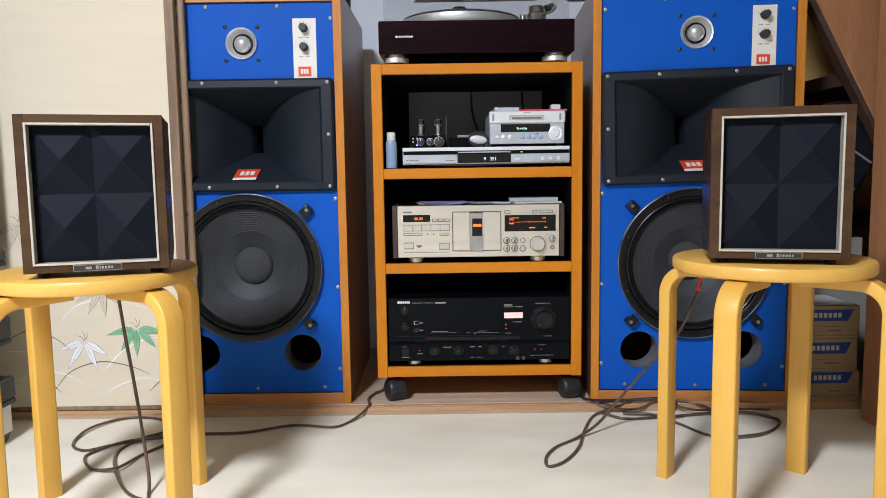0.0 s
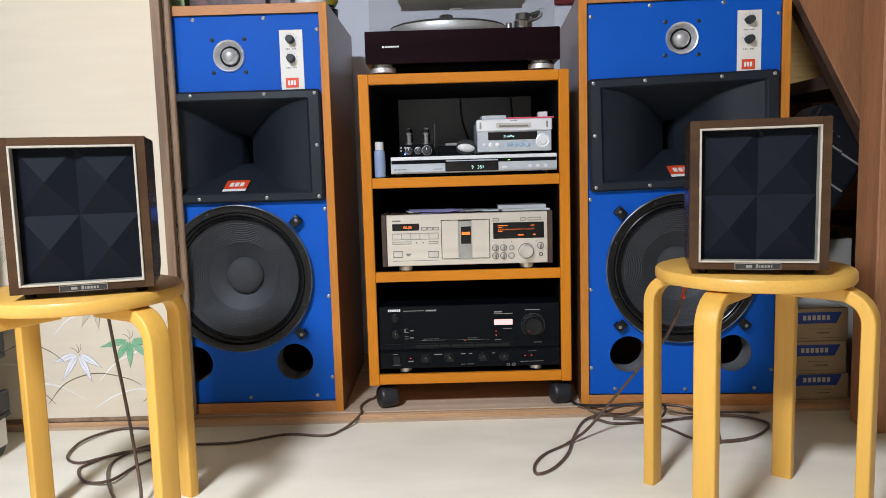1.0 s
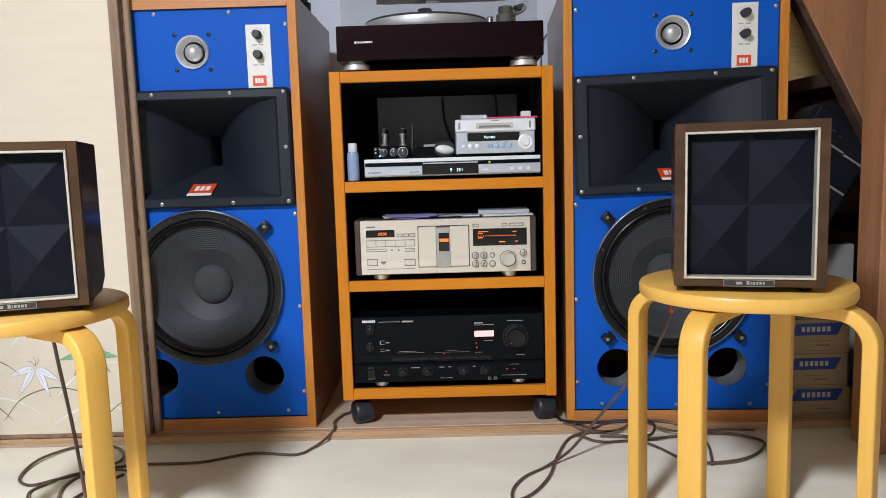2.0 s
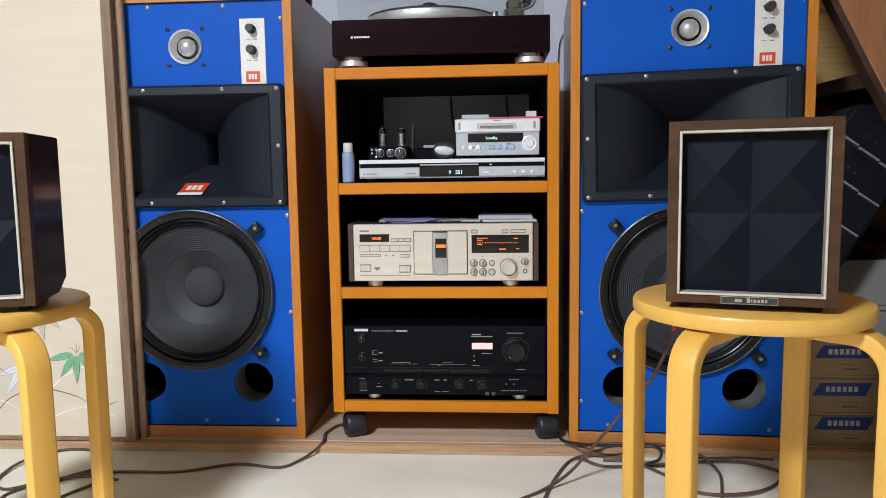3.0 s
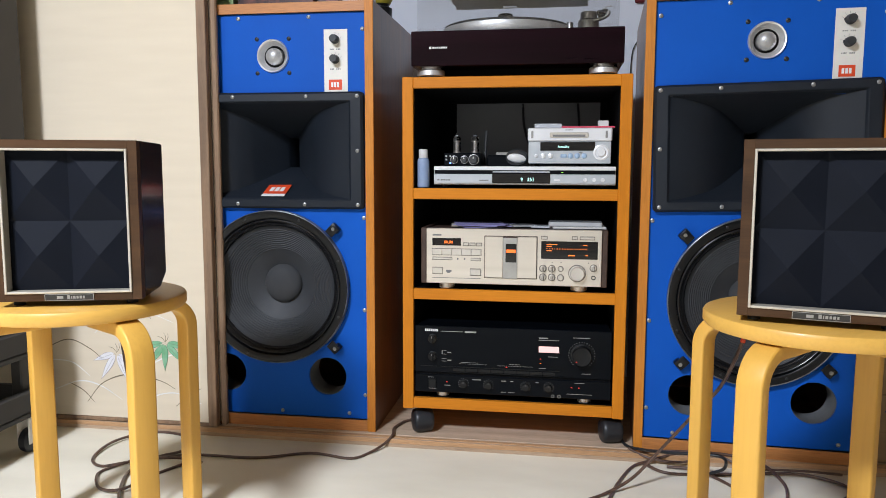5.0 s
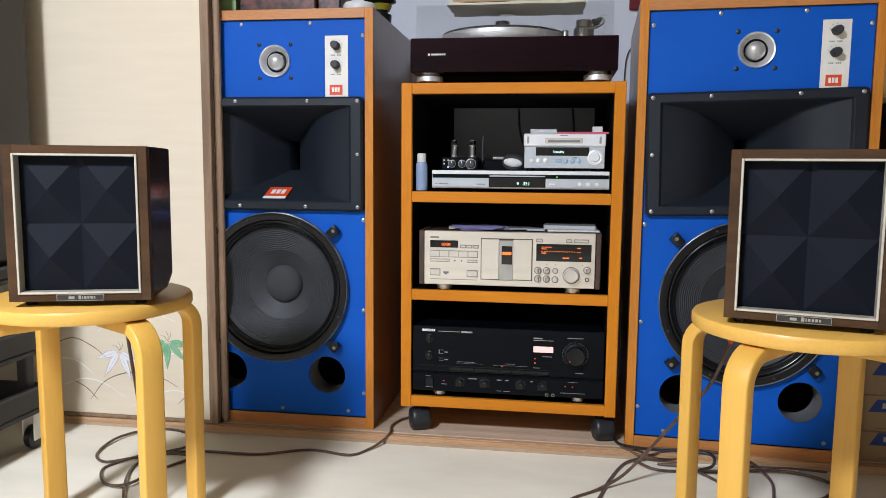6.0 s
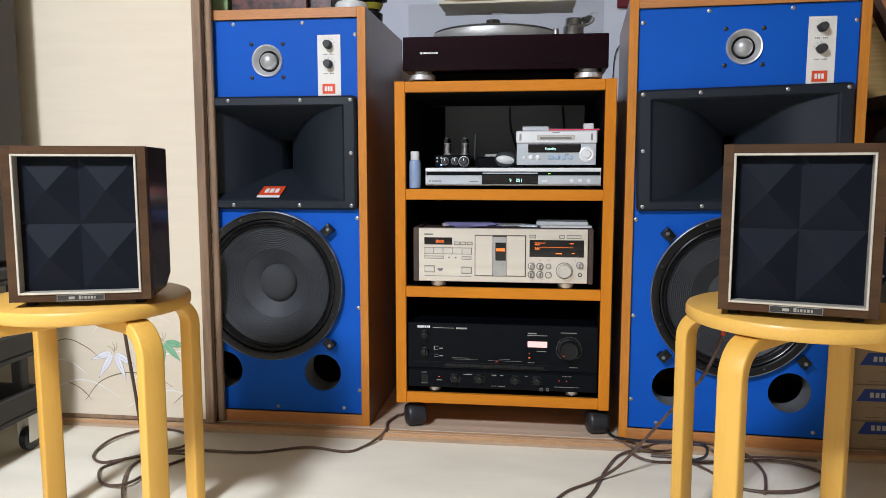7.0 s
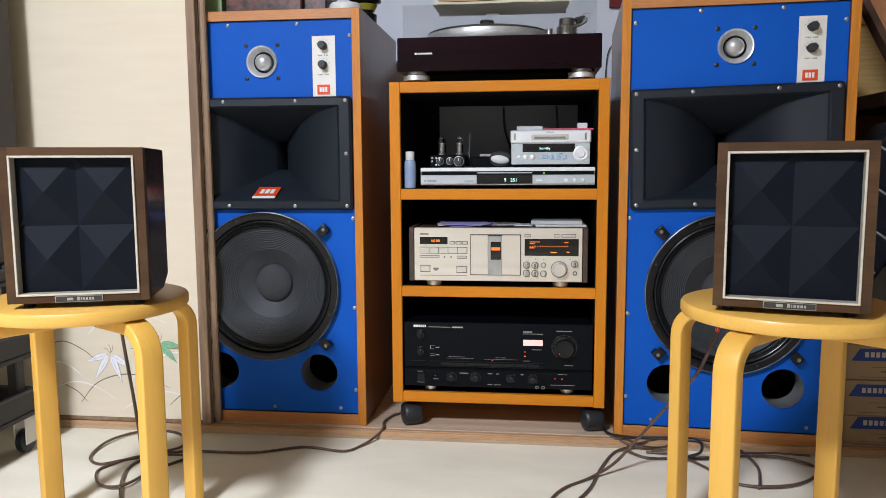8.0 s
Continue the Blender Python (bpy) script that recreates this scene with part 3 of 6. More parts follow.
def floor_speaker(m, tx, px0, lean=0.0, up=0.0):
    """tx: the tweeter's place off the middle line; px0: the left edge of the level plate; lean: how far the horn sits askew, in degrees; up: how much higher the tweeter and plate sit."""
    W, H, D = 0.260, 1.061, 0.50
    s = thing("floor_speaker", "tall walnut loudspeaker with blue baffle, horn and big woofer", "loudspeaker", m, "blue floor speakers")
    t = 0.021
    for x0 in (-W, W - t):
        boxpart("side_panel", (x0, x0 + t, 0.002, D, 0, H), M_CABSIDE, s, "dark walnut side panel", 0.0)
    boxpart("top_panel", (-W + t, W - t, 0.002, D, H - t - 0.003, H), M_CABSIDE, s, "dark walnut top", 0.0)
    boxpart("bottom_panel", (-W + t, W - t, 0.002, D, 0, t), M_CABSIDE, s, "", 0.0)
    boxpart("back_panel", (-W + t, W - t, D - 0.02, D, t, H - t - 0.003), M_CABSIDE, s, "", 0.0)
    for x0 in (-W, W - t):
        boxpart("edge_strip", (x0, x0 + t, -0.002, 0.002, 0, H), M_CABEDGE, s, "orange-brown front edge", 0.0008)
    boxpart("edge_strip", (-W + t, W - t, -0.0015, 0.0018, H - t - 0.003, H), M_CABEDGEH, s, "", 0.0006)
    boxpart("edge_strip", (-W + t, W - t, -0.0015, 0.0018, 0, t + 0.008), M_CABEDGEH, s, "", 0.0006)
    # baffle with its openings
    yb = 0.007
    zw, zp, zt, zh = 0.364, 0.136, 0.936 + up, 0.705
    bm = bmesh.new()
    edges = []

    def loop(pts):
        vs = [bm.verts.new((x, yb, z)) for x, z in pts]
        edges.extend(bm.edges.new((vs[k], vs[(k + 1) % len(vs)])) for k in range(len(vs)))

    def circ(cx, cz, r, n):
        return [(cx + r * math.cos(2 * math.pi * k / n), cz + r * math.sin(2 * math.pi * k / n)) for k in range(n)]

    bw = W - t - 0.001
    loop([(-bw, t + 0.009), (bw, t + 0.009), (bw, H - t - 0.004), (-bw, H - t - 0.004)])
    loop(circ(0, zw, 0.179, 64))
    loop(circ(-0.134, zp, 0.049, 32))
    loop(circ(0.134, zp, 0.049, 32))
    loop(circ(tx, zt, 0.037, 28))
    loop([(-0.205, zh - 0.121), (0.205, zh - 0.121), (0.205, zh + 0.121), (-0.205, zh + 0.121)])
    bmesh.ops.triangle_fill(bm, edges=edges, use_beauty=True, use_dissolve=False)
    faces = list(bm.faces)
    ext = bmesh.ops.extrude_face_region(bm, geom=faces)
    bmesh.ops.translate(bm, verts=[v for v in ext["geom"] if isinstance(v, bmesh.types.BMVert)], vec=(0, 0.02, 0))
    part("baffle", bm, M_BLUE, s, "blue painted front board", False)
    for px in (-0.134, 0.134):
        bm = bmesh.new()
        lathe(bm, [(0.0489, -0.006), (0.0489, -0.075), (0.0478, -0.075), (0.0478, -0.006), (0.0489, -0.006)], (px, yb, zp), "y", 40)
        part("port_tube", bm, M_PORT, s, "grey bass port tube")
    # tweeter
    tw = part("tweeter", (lambda b: (lathe(b, [(0.0405, 0), (0.0405, 0.0035), (0.039, 0.006), (0.036, 0.0045), (0.031, -0.005), (0.0262, -0.011)], (tx, yb, zt), "y", 48), b)[1])(bmesh.new()), M_ALU, s, "polished aluminium flared tweeter ring")
    bm = bmesh.new()
    lathe(bm, [(0.0262, -0.011), (0.0242, -0.018), (0.0235, -0.03), (0, -0.03)], (tx, yb, zt), "y", 40)
    part("throat", bm, M_BLACKM, tw, "dark throat")
    bm = bmesh.new()
    lathe(bm, [(0.0208, -0.0295), (0.0208, -0.007), (0.0192, 0.0005), (0.014, 0.0055), (0.0065, 0.0085), (0, 0.0092)], (tx, yb, zt), "y", 40)
    part("bullet", bm, M_BULLET, tw, "rounded metal bullet")
    for sx in (-1, 1):
        for sz in (-1, 1):
            screw(tw, tx + sx * 0.041, yb, zt + sz * 0.041, 0.0042, M_BLACKM)
    # horn
    rows = [ring(0.236, 0.1425, 0.010, yb), ring(0.2355, 0.142, 0.010, -0.006), ring(0.230, 0.137, 0.008, -0.0115), ring(0.206, 0.121, 0.004, -0.0125), ring(0.2015, 0.1175, 0.003, -0.009)]
    for k in range(25):
        q = 1 - k / 24
        w = 0.013 + 0.115 * q + 0.072 * q ** 6
        h = 0.040 + 0.077 * q
        rows.append(ring(w, h, 0.0015, -0.006 + (1 - q) * 0.17))
    rows.append(ring(0.012, 0.038, 0.0015, 0.30))
    bm = bmesh.new()
    loft(bm, rows, zh)
    horn = part("horn", bm, M_HORN, s, "black moulded horn with narrow throat")
    for x, z in ((-0.222, 0.131), (-0.094, 0.131), (0.094, 0.131), (0.222, 0.131), (-0.222, -0.131), (-0.087, -0.131), (0.087, -0.131), (0.222, -0.131), (-0.222, 0.0), (0.222, 0.0)):
        screw(horn, x, -0.0118, zh + z)
    # sloping label on the horn's floor
    slope = Matrix.Translation((0, 0.024, zh - 0.1005)) @ Matrix.Rotation(radians(-66), 4, "X")
    bm = bmesh.new()
    box(bm, -0.030, 0.030, -0.0012, 0.0, -0.016, 0.036)
    bmesh.ops.transform(bm, matrix=slope, verts=bm.verts)
    lab = part("maker_label", bm, M_RED, horn, "red-orange maker label", False)
    bm = bmesh.new()
    box(bm, -0.030, 0.030, -0.0012, 0.0, -0.028, -0.0162)
    for x0, x1, z0, z1 in ((-0.018, -0.008, -0.002, 0.021), (-0.0045, 0.0055, -0.002, 0.021), (0.009, 0.019, -0.002, 0.021)):
        box(bm, x0, x1, -0.0018, -0.0012, z0, z1)
    bmesh.ops.transform(bm, matrix=slope, verts=bm.verts)
    part("label_print", bm, M_WHITE, lab, "", False)
    askew = Matrix.Translation((0, 0, zh + 0.006 * lean)) @ Matrix.Rotation(radians(-lean), 4, "Y") @ Matrix.Translation((0, 0, -zh))
    for ob in [horn] + list(horn.children_recursive):
        ob.data.transform(askew)
    # woofer
    bm = bmesh.new()
    lathe(bm, [(0.1915, 0.0), (0.1915, 0.0165), (0.1905, 0.0175), (0.1765, 0.0178), (0.1745, 0.0165), (0.1735, 0.006), (0.1735, -0.02)], (0, yb, zw), "y", 96)
    woofer = part("woofer", bm, M_BASKET, s, "black cast woofer frame")
    bm = bmesh.new()
    lathe(bm, [(0.1942, 0.0), (0.1942, 0.0165), (0.1937, 0.0178), (0.1928, 0.0182), (0.1917, 0.0172), (0.1917, 0.0)], (0, yb, zw), "y", 96)
    part("rim", bm, M_GASKET, woofer, "pale grey gasket rim")
    prof = [(0.1738, 0.008), (0.172, 0.0125), (0.169, 0.0142), (0.166, 0.0125), (0.1635, 0.0075), (0.1612, 0.0055), (0.1588, 0.0078), (0.1565, 0.0062), (0.1545, 0.001)]
    bm = bmesh.new()
    lathe(bm, prof, (0, yb, zw), "y", 96)
    part("surround", bm, M_RUBBER, woofer, "glossy pleated cloth surround")
    prof = []
    n = 84
    for k in range(n + 1):
        r = 0.1545 - (0.1545 - 0.049) * k / n
        base = 0.001 - 0.060 * ((0.1545 - r) / 0.1055) ** 0.9
        prof.append((r, base + (0.0012 if (k % 4) < 2 and 6 < k < 50 else 0.0)))
    bm = bmesh.new()
    lathe(bm, prof, (0, yb, zw), "y", 96)
    part("cone", bm, M_CONE, woofer, "ribbed dark grey paper cone")
    bm = bmesh.new()
    lathe(bm, [(0.0515, -0.0615)] + [(0.0505 * math.cos(radians(a)), -0.058 + 0.026 * math.sin(radians(a))) for a in range(0, 90, 9)] + [(0, -0.032)], (0, yb, zw), "y", 56)
    part("dust_cap", bm, M_CAP, woofer, "domed matt dust cap")
    for k in range(8):
        a = radians(22.5 + 45 * k)
        bm = bmesh.new()
        lathe(bm, [(0.0032, 0), (0.0032, 0.0015), (0.0018, 0.0022), (0, 0.0015)], (0.1835 * math.cos(a), yb - 0.0176, zw + 0.1835 * math.sin(a)), "y", 10)
        part("bolt", bm, M_BLACKM, woofer)
    for sx in (-1, 1):
        for sz in (-1, 1):
            mm = Matrix.Translation((sx * 0.1555, yb, zw + sz * 0.1455)) @ Matrix.Rotation(math.atan2(-sz, sx), 4, "Y")
            bm = bmesh.new()
            box(bm, -0.0125, 0.0155, -0.0225, -0.0183, -0.0115, 0.0115, 0.0018, 2)
            box(bm, 0.0, 0.0165, -0.0184, -0.0002, -0.0125, 0.0125, 0.003, 2)
            bmesh.ops.transform(bm, matrix=mm, verts=bm.verts)
            cl = part("clamp", bm, M_BASKET, woofer, "black clamp holding the woofer")
            bm = bmesh.new()
            lathe(bm, [(0.0048, 0.0), (0.0048, 0.002), (0.004, 0.0034), (0.0022, 0.0034), (0.002, 0.0018), (0, 0.0018)], (sx * 0.160, yb - 0.0212, zw + sz * 0.150), "y", 12)
            part("bolt", bm, M_STEEL, cl)
    # level control plate
    x0, x1, z0, z1 = px0, px0 + 0.059, 0.8465 + up * 1.2, 0.9965 + up * 1.2
    panel = boxpart("control_panel", (x0, x1, yb - 0.0015, yb - 0.0001, z0, z1), M_WHITEP, s, "white level control plate", 0.0004)
    for zk in (0.972 + up * 1.2, 0.925 + up * 1.2):
        bm = bmesh.new()
        lathe(bm, [(0.0105, 0), (0.0105, 0.010), (0.009, 0.0125), (0.009, 0.021), (0.0083, 0.0225), (0, 0.0225)], (x0 + 0.0285, yb - 0.0015, zk), "y", 24)
        box(bm, x0 + 0.0165, x0 + 0.0205, yb - 0.009, yb - 0.002, zk - 0.0015, zk + 0.0035)
        part("knob", bm, M_KNOB, panel, "black knob")
        spots = []
        for k in range(7):
            spots.append((x0 + 0.015 + k * 0.004, x0 + 0.0172 + k * 0.004 + (0.0006 if k % 2 else 0), zk - 0.0245, zk - 0.0215))
        bars("scale_print", [q for k, q in enumerate(spots) if k != 3], yb - 0.0015, M_GREYP, panel, 0.0003)
        for k in range(5):
            a = radians(20 + 35 * k)
            bm = bmesh.new()
            cx, cz = x0 + 0.0285 + 0.0155 * math.cos(a), zk + 0.0155 * math.sin(a)
            box(bm, cx - 0.0022, cx + 0.0022, yb - 0.0018, yb - 0.0015, cz - 0.0003, cz + 0.0003)
            bmesh.ops.rotate(bm, verts=bm.verts, cent=(cx, yb, cz), matrix=Matrix.Rotation(-a, 3, "Y"))
            part("tick", bm, M_GREYP, panel, "", False)
    lab = boxpart("maker_label", (x0 + 0.0115, x0 + 0.0445, yb - 0.0021, yb - 0.0015, z0 + 0.006, z0 + 0.0305), M_RED, panel, "red-orange maker label", 0.0002)
    q0, qz = x0 + 0.0185, z0 + 0.0125
    bars("label_print", [(q0 - 0.001, q0 + 0.0042, qz, qz + 0.0115), (q0 + 0.0062, q0 + 0.0114, qz, qz + 0.0115), (q0 + 0.0134, q0 + 0.0186, qz, qz + 0.0115)], yb - 0.0021, M_WHITE, lab, 0.0003)
    # baffle screws
    for x, z in ((-0.228, 1.005), (-0.082, 1.027), (0.098, 1.027), (0.232, 0.996), (-0.232, 0.545), (0.232, 0.541), (-0.232, 0.31), (0.232, 0.31), (-0.232, 0.10), (0.232, 0.092), (-0.17, 0.043), (0.012, 0.041), (0.19, 0.043)):
        screw(s, x, yb, z, 0.004)
    return s


left_speaker = floor_speaker(pose(-0.600, 0.006, 0.02), 0.006, 0.136)
right_speaker = floor_speaker(pose(0.5517, -0.0174, 0.02, 0, 0, -3.46), -0.003, 0.132, 1.2, 0.008)

# ---- equipment rack ----
rack = thing("equipment_rack", "honey-coloured open wooden audio rack on casters", "audio rack")
T = 0.0265
RD = 0.42
for x0 in (-0.268, 0.268 - T):
    bm = bmesh.new()
    box(bm, x0, x0 + T, 0.0, RD, 0.088, 0.899, 0.0015)
    part("side_panel", bm, M_RACKV, rack, "honey-coloured side board")
for zt, th in ((0.8985, 0.026), (0.636, 0.0265), (0.391, 0.0265), (0.1165, 0.0265)):
    boxpart("shelf", (-0.268 + T, 0.268 - T, 0.001, RD, zt - th, zt), M_RACK, rack, "honey-coloured shelf board", 0.0012)
# thin black sheets over the inner faces of the honey-coloured boards
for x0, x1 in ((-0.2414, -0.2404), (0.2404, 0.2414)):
    boxpart("side_lining", (x0, x1, 0.012, RD, 0.1168, 0.8722), M_BLACKIN, rack, "thin black sheet over the inner face", 0.0)
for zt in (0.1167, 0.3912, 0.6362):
    boxpart("shelf_lining", (-0.2402, 0.2402, 0.012, RD, zt, zt + 0.0008), M_BLACKIN, rack, "thin black sheet over the inner face", 0.0)
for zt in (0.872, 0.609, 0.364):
    boxpart("shelf_lining", (-0.2402, 0.2402, 0.012, RD, zt - 0.0008, zt), M_BLACKIN, rack, "thin black sheet over the inner face", 0.0)
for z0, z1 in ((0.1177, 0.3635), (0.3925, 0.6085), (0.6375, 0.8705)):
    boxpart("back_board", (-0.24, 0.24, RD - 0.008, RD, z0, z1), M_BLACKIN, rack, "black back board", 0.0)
# this grey sheet stands in for the shaded wall behind the top shelf
boxpart("back_board", (-0.192, 0.218, RD - 0.0105, RD - 0.0085, 0.645, 0.8705), M_BACKG, rack, "dark grey sheet standing in for the shaded wall behind the rack", 0.0)
for sx in (-1, 1):
    for yc in (0.055, RD - 0.055):
        xc = -0.224 if sx < 0 else 0.242
        bm = bmesh.new()
        turn = Matrix.Translation((xc, yc - 0.022, 0.0498)) @ Matrix.Rotation(radians(24 if sx < 0 else 14), 4, "Z")
        lathe(bm, [(0.0, -0.0255), (0.020, -0.0255), (0.0245, -0.0245), (0.0275, -0.022), (0.0292, -0.018), (0.0298, -0.012), (0.0298, 0.012), (0.0292, 0.018), (0.0275, 0.022), (0.0245, 0.0245), (0.020, 0.0255), (0.0, 0.0255)], (0, 0, 0), "x", 40, turn)
        cw = part("caster", bm, M_WHEEL, rack, "black twin-wheel caster")
        bm = bmesh.new()
        lathe(bm, [(0.0, 0.076), (0.007, 0.076), (0.007, 0.0845), (0.02, 0.0848), (0.02, 0.0878), (0, 0.0878)], (xc, yc, 0), "z", 20)
        part("stem", bm, M_STEEL, cw, "metal stem")
rebase(rack, 0, 0, 0.02)

# ---- stools ----
def bent_bar(bm, spine, thick, width, r):
    """A bar with rounded edges bent along a line in the x-z plane."""
    rows = []
    for i, (x, z) in enumerate(spine):
        x0, z0 = spine[max(i - 1, 0)]
        x1, z1 = spine[min(i + 1, len(spine) - 1)]
        ln = math.hypot(x1 - x0, z1 - z0)
        nx, nz = -(z1 - z0) / ln, (x1 - x0) / ln
        row = []
        for sn, sy, a0 in ((1, 1, 0), (-1, 1, 90), (-1, -1, 180), (1, -1, 270)):
            for q in range(4):
                a = radians(a0 + 30 * q)
                n, y = sn * (thick / 2 - r) + r * math.cos(a), sy * (width / 2 - r) + r * math.sin(a)
                row.append(bm.verts.new((x + nx * n, y, z + nz * n)))
        rows.append(row)
    for a, b in zip(rows, rows[1:]):
        for k in range(len(a)):
            j = (k + 1) % len(a)
            bm.faces.new((a[k], a[j], b[j], b[k]))
    bm.faces.new(rows[0])
    bm.faces.new(rows[-1][::-1])


def stool(m, label):
    """Round seat of 34 cm on four bent legs that stand out past its rim."""
    s = thing("stool", label, "stool", m, "round stools")
    bm = bmesh.new()
    lathe(bm, [(0, 0.441), (0.162, 0.441), (0.1675, 0.4425), (0.1702, 0.447), (0.1702, 0.4595), (0.168, 0.4635), (0.163, 0.4655), (0, 0.4655)], (0, 0, 0), "z", 80)
    part("seat", bm, M_STOOLT, s, "round pale lacquered wooden seat")
    R, r0, th, zt = 0.2065, 0.060, 0.0225, 0.4405
    rc = r0 - th / 2
    spine = [(0.055, zt - th / 2), (0.10, zt - th / 2)] + [(R - r0 + rc * math.sin(radians(a)), zt - r0 + rc * math.cos(radians(a))) for a in range(0, 91, 9)] + [(R - th / 2 - 0.0005, 0.2), (R - th / 2 - 0.001, 0.0)]
    for k in range(4):
        bm = bmesh.new()
        bent_bar(bm, spine, th, 0.039, 0.0035)
        bmesh.ops.rotate(bm, verts=bm.verts, cent=(0, 0, 0), matrix=Matrix.Rotation(radians(90 * k), 3, "Z"))
        part("leg", bm, M_STOOL, s, "bent laminated birch leg")
    return s


stool(pose(0.5035, -0.567, 0, 0, 0, 47.6), "yellow lacquered round birch stool carrying a small speaker")
stool(pose(-0.7035, -0.606, 0, 0, 0, 58.4), "yellow lacquered round birch stool beside the sliding door")


# ---- small speakers ----
def small_speaker(m):
    s = thing("small_speaker", "small walnut bookshelf speaker with black faceted grille", "loudspeaker", m, "small speakers")
    W, D, z0, z1 = 0.1078, 0.1, 0.0095, 0.2585
    f = 0.0145
    bm = bmesh.new()
    prism(bm, [(-D + 0.02, z0), (0.025, z0), (0.072, z0 + 0.020), (0.072, z1), (-D + 0.02, z1)], -W, W, Matrix.Rotation(radians(90), 4, "Z"))
    bmesh.ops.bevel(bm, geom=list(bm.edges), offset=0.0015, segments=2, affect="EDGES")
    part("cabinet", bm, M_VSIDE, s, "dark glossy walnut box with a bevelled rear foot")
    for dims in ((-W, -W + f, z0, z1), (W - f, W, z0, z1), (-W + f, W - f, z1 - 0.013, z1), (-W + f, W - f, z0, z0 + 0.0119)):
        boxpart("front_strip", (dims[0], dims[1], -D, -D + 0.02, dims[2], dims[3]), M_VWOOD, s, "walnut front strip", 0.0003)
    ix, iz0, iz1 = W - f, z0 + 0.0119, z1 - 0.013
    tr = 0.0036
    for name_, dims in (("trim", (-ix, -ix + tr, iz0, iz1)), ("trim", (ix - tr, ix, iz0, iz1)), ("trim", (-ix + tr, ix - tr, iz1 - tr, iz1)), ("trim", (-ix + tr, ix - tr, iz0, iz0 + tr))):
        boxpart(name_, (dims[0], dims[1], -D - 0.003, -D + 0.0185, dims[2], dims[3]), M_TRIM, s, "pale metal trim strip", 0.0007)
    gx, gz0, gz1 = ix - tr, iz0 + tr, iz1 - tr
    bm = bmesh.new()
    yb = -D + 0.0185
    for i in range(2):
        for j in range(2):
            xa, xb = -gx + gx * i, -gx + gx * (i + 1)
            za, zb = gz0 + (gz1 - gz0) / 2 * j, gz0 + (gz1 - gz0) / 2 * (j + 1)
            c = [bm.verts.new(p) for p in ((xa, yb, za), (xb, yb, za), (xb, yb, zb), (xa, yb, zb))]
            ap = bm.verts.new(((xa + xb) / 2, -D + 0.0015, (za + zb) / 2))
            for k in range(4):
                bm.faces.new((c[k], c[(k + 1) % 4], ap))
    part("grille", bm, M_GRILLE, s, "black cloth grille of four pyramids", False)
    p0, p1 = z0 + 0.0008, z0 + 0.0112
    pl = boxpart("name_plate", (-0.036, 0.036, -D - 0.0022, -D - 0.0002, p0, p1), M_PLATE, s, "dark metal name plate", 0.0006)
    bars("plate_edge", [(-0.036, 0.036, p0, p0 + 0.0008), (-0.036, 0.036, p1 - 0.0008, p1), (-0.036, -0.0352, p0 + 0.0008, p1 - 0.0008), (0.0352, 0.036, p0 + 0.0008, p1 - 0.0008)], -D - 0.0022, M_ALUD, pl, 0.0004)
    bars("plate_print", [(-0.018, -0.009, p0 + 0.003, p0 + 0.0072), (-0.003, 0.001, p0 + 0.0025, p0 + 0.0085), (0.0025, 0.004, p0 + 0.003, p0 + 0.0072), (0.0055, 0.009, p0 + 0.003, p0 + 0.0072), (0.0105, 0.0135, p0 + 0.003, p0 + 0.0072), (0.015, 0.0185, p0 + 0.003, p0 + 0.0072), (0.020, 0.0225, p0 + 0.003, p0 + 0.0072)], -D - 0.0022, M_ALUD, pl, 0.0003)
    for sx in (-1, 1):
        for yc in (-0.07, 0.012):
            bm = bmesh.new()
            lathe(bm, [(0, 0), (0.0085, 0), (0.0095, 0.0096), (0, 0.0096)], (sx * 0.085, yc, 0), "z", 20)
            part("foot", bm, M_FOOT, s, "black rubber foot")
    return s


small_left = small_speaker(pose(-0.676, -0.6216, 0.4656, 0, 0, 17.2))
copy_thing(small_left, pose(0.4893, -0.5874, 0.4656, 0, 0, -14.8))


# ---- record player on the rack ----
tt = thing("turntable", "dark rosewood record player with clear dust cover", "turntable")
bm = bmesh.new()
box(bm, -0.247, 0.247, 0.004, 0.385, 0.924, 1.005, 0.002)
part("plinth", bm, M_ROSE, tt, "dark rosewood plinth")
# added black block that imitates the shade between plinth and rack top
boxpart("base_cover", (-0.236, 0.236, 0.075, 0.375, 0.9035, 0.9238), M_BLACKIN, tt, "black block added to darken the gap under the plinth", 0.001)
bars("maker_print", [(-0.2035, -0.1985, 0.9635, 0.9685)] + [(-0.196 + k * 0.0052, -0.1921 + k * 0.0052, 0.964, 0.968) for k in range(7)], 0.004, M_WHITE, tt, 0.0004)
for x in (-0.206, 0.203):
    for y in (0.05, 0.33):
        bm = bmesh.new()
        lathe(bm, [(0, 0.904), (0.031, 0.904), (0.033, 0.9052), (0.033, 0.917), (0.031, 0.919), (0.024, 0.919), (0.024, 0.9243), (0, 0.9243)], (x, y, 0), "z", 36)
        ft = part("foot", bm, M_ALU, tt, "silver round foot")
        bm = bmesh.new()
        lathe(bm, [(0, 0.8988), (0.029, 0.8988), (0.030, 0.9042), (0, 0.9042)], (x, y, 0), "z", 30)
        part("pad", bm, M_FOOT, ft, "black rubber pad")
bm = bmesh.new()
lathe(bm, [(0, 1.006), (0.158, 1.006), (0.162, 1.012), (0.1655, 1.030), (0.164, 1.0335), (0.159, 1.0345), (0, 1.0345)], (-0.034, 0.195, 0), "z", 80)
part("platter", bm, M_ALU, tt, "aluminium platter")
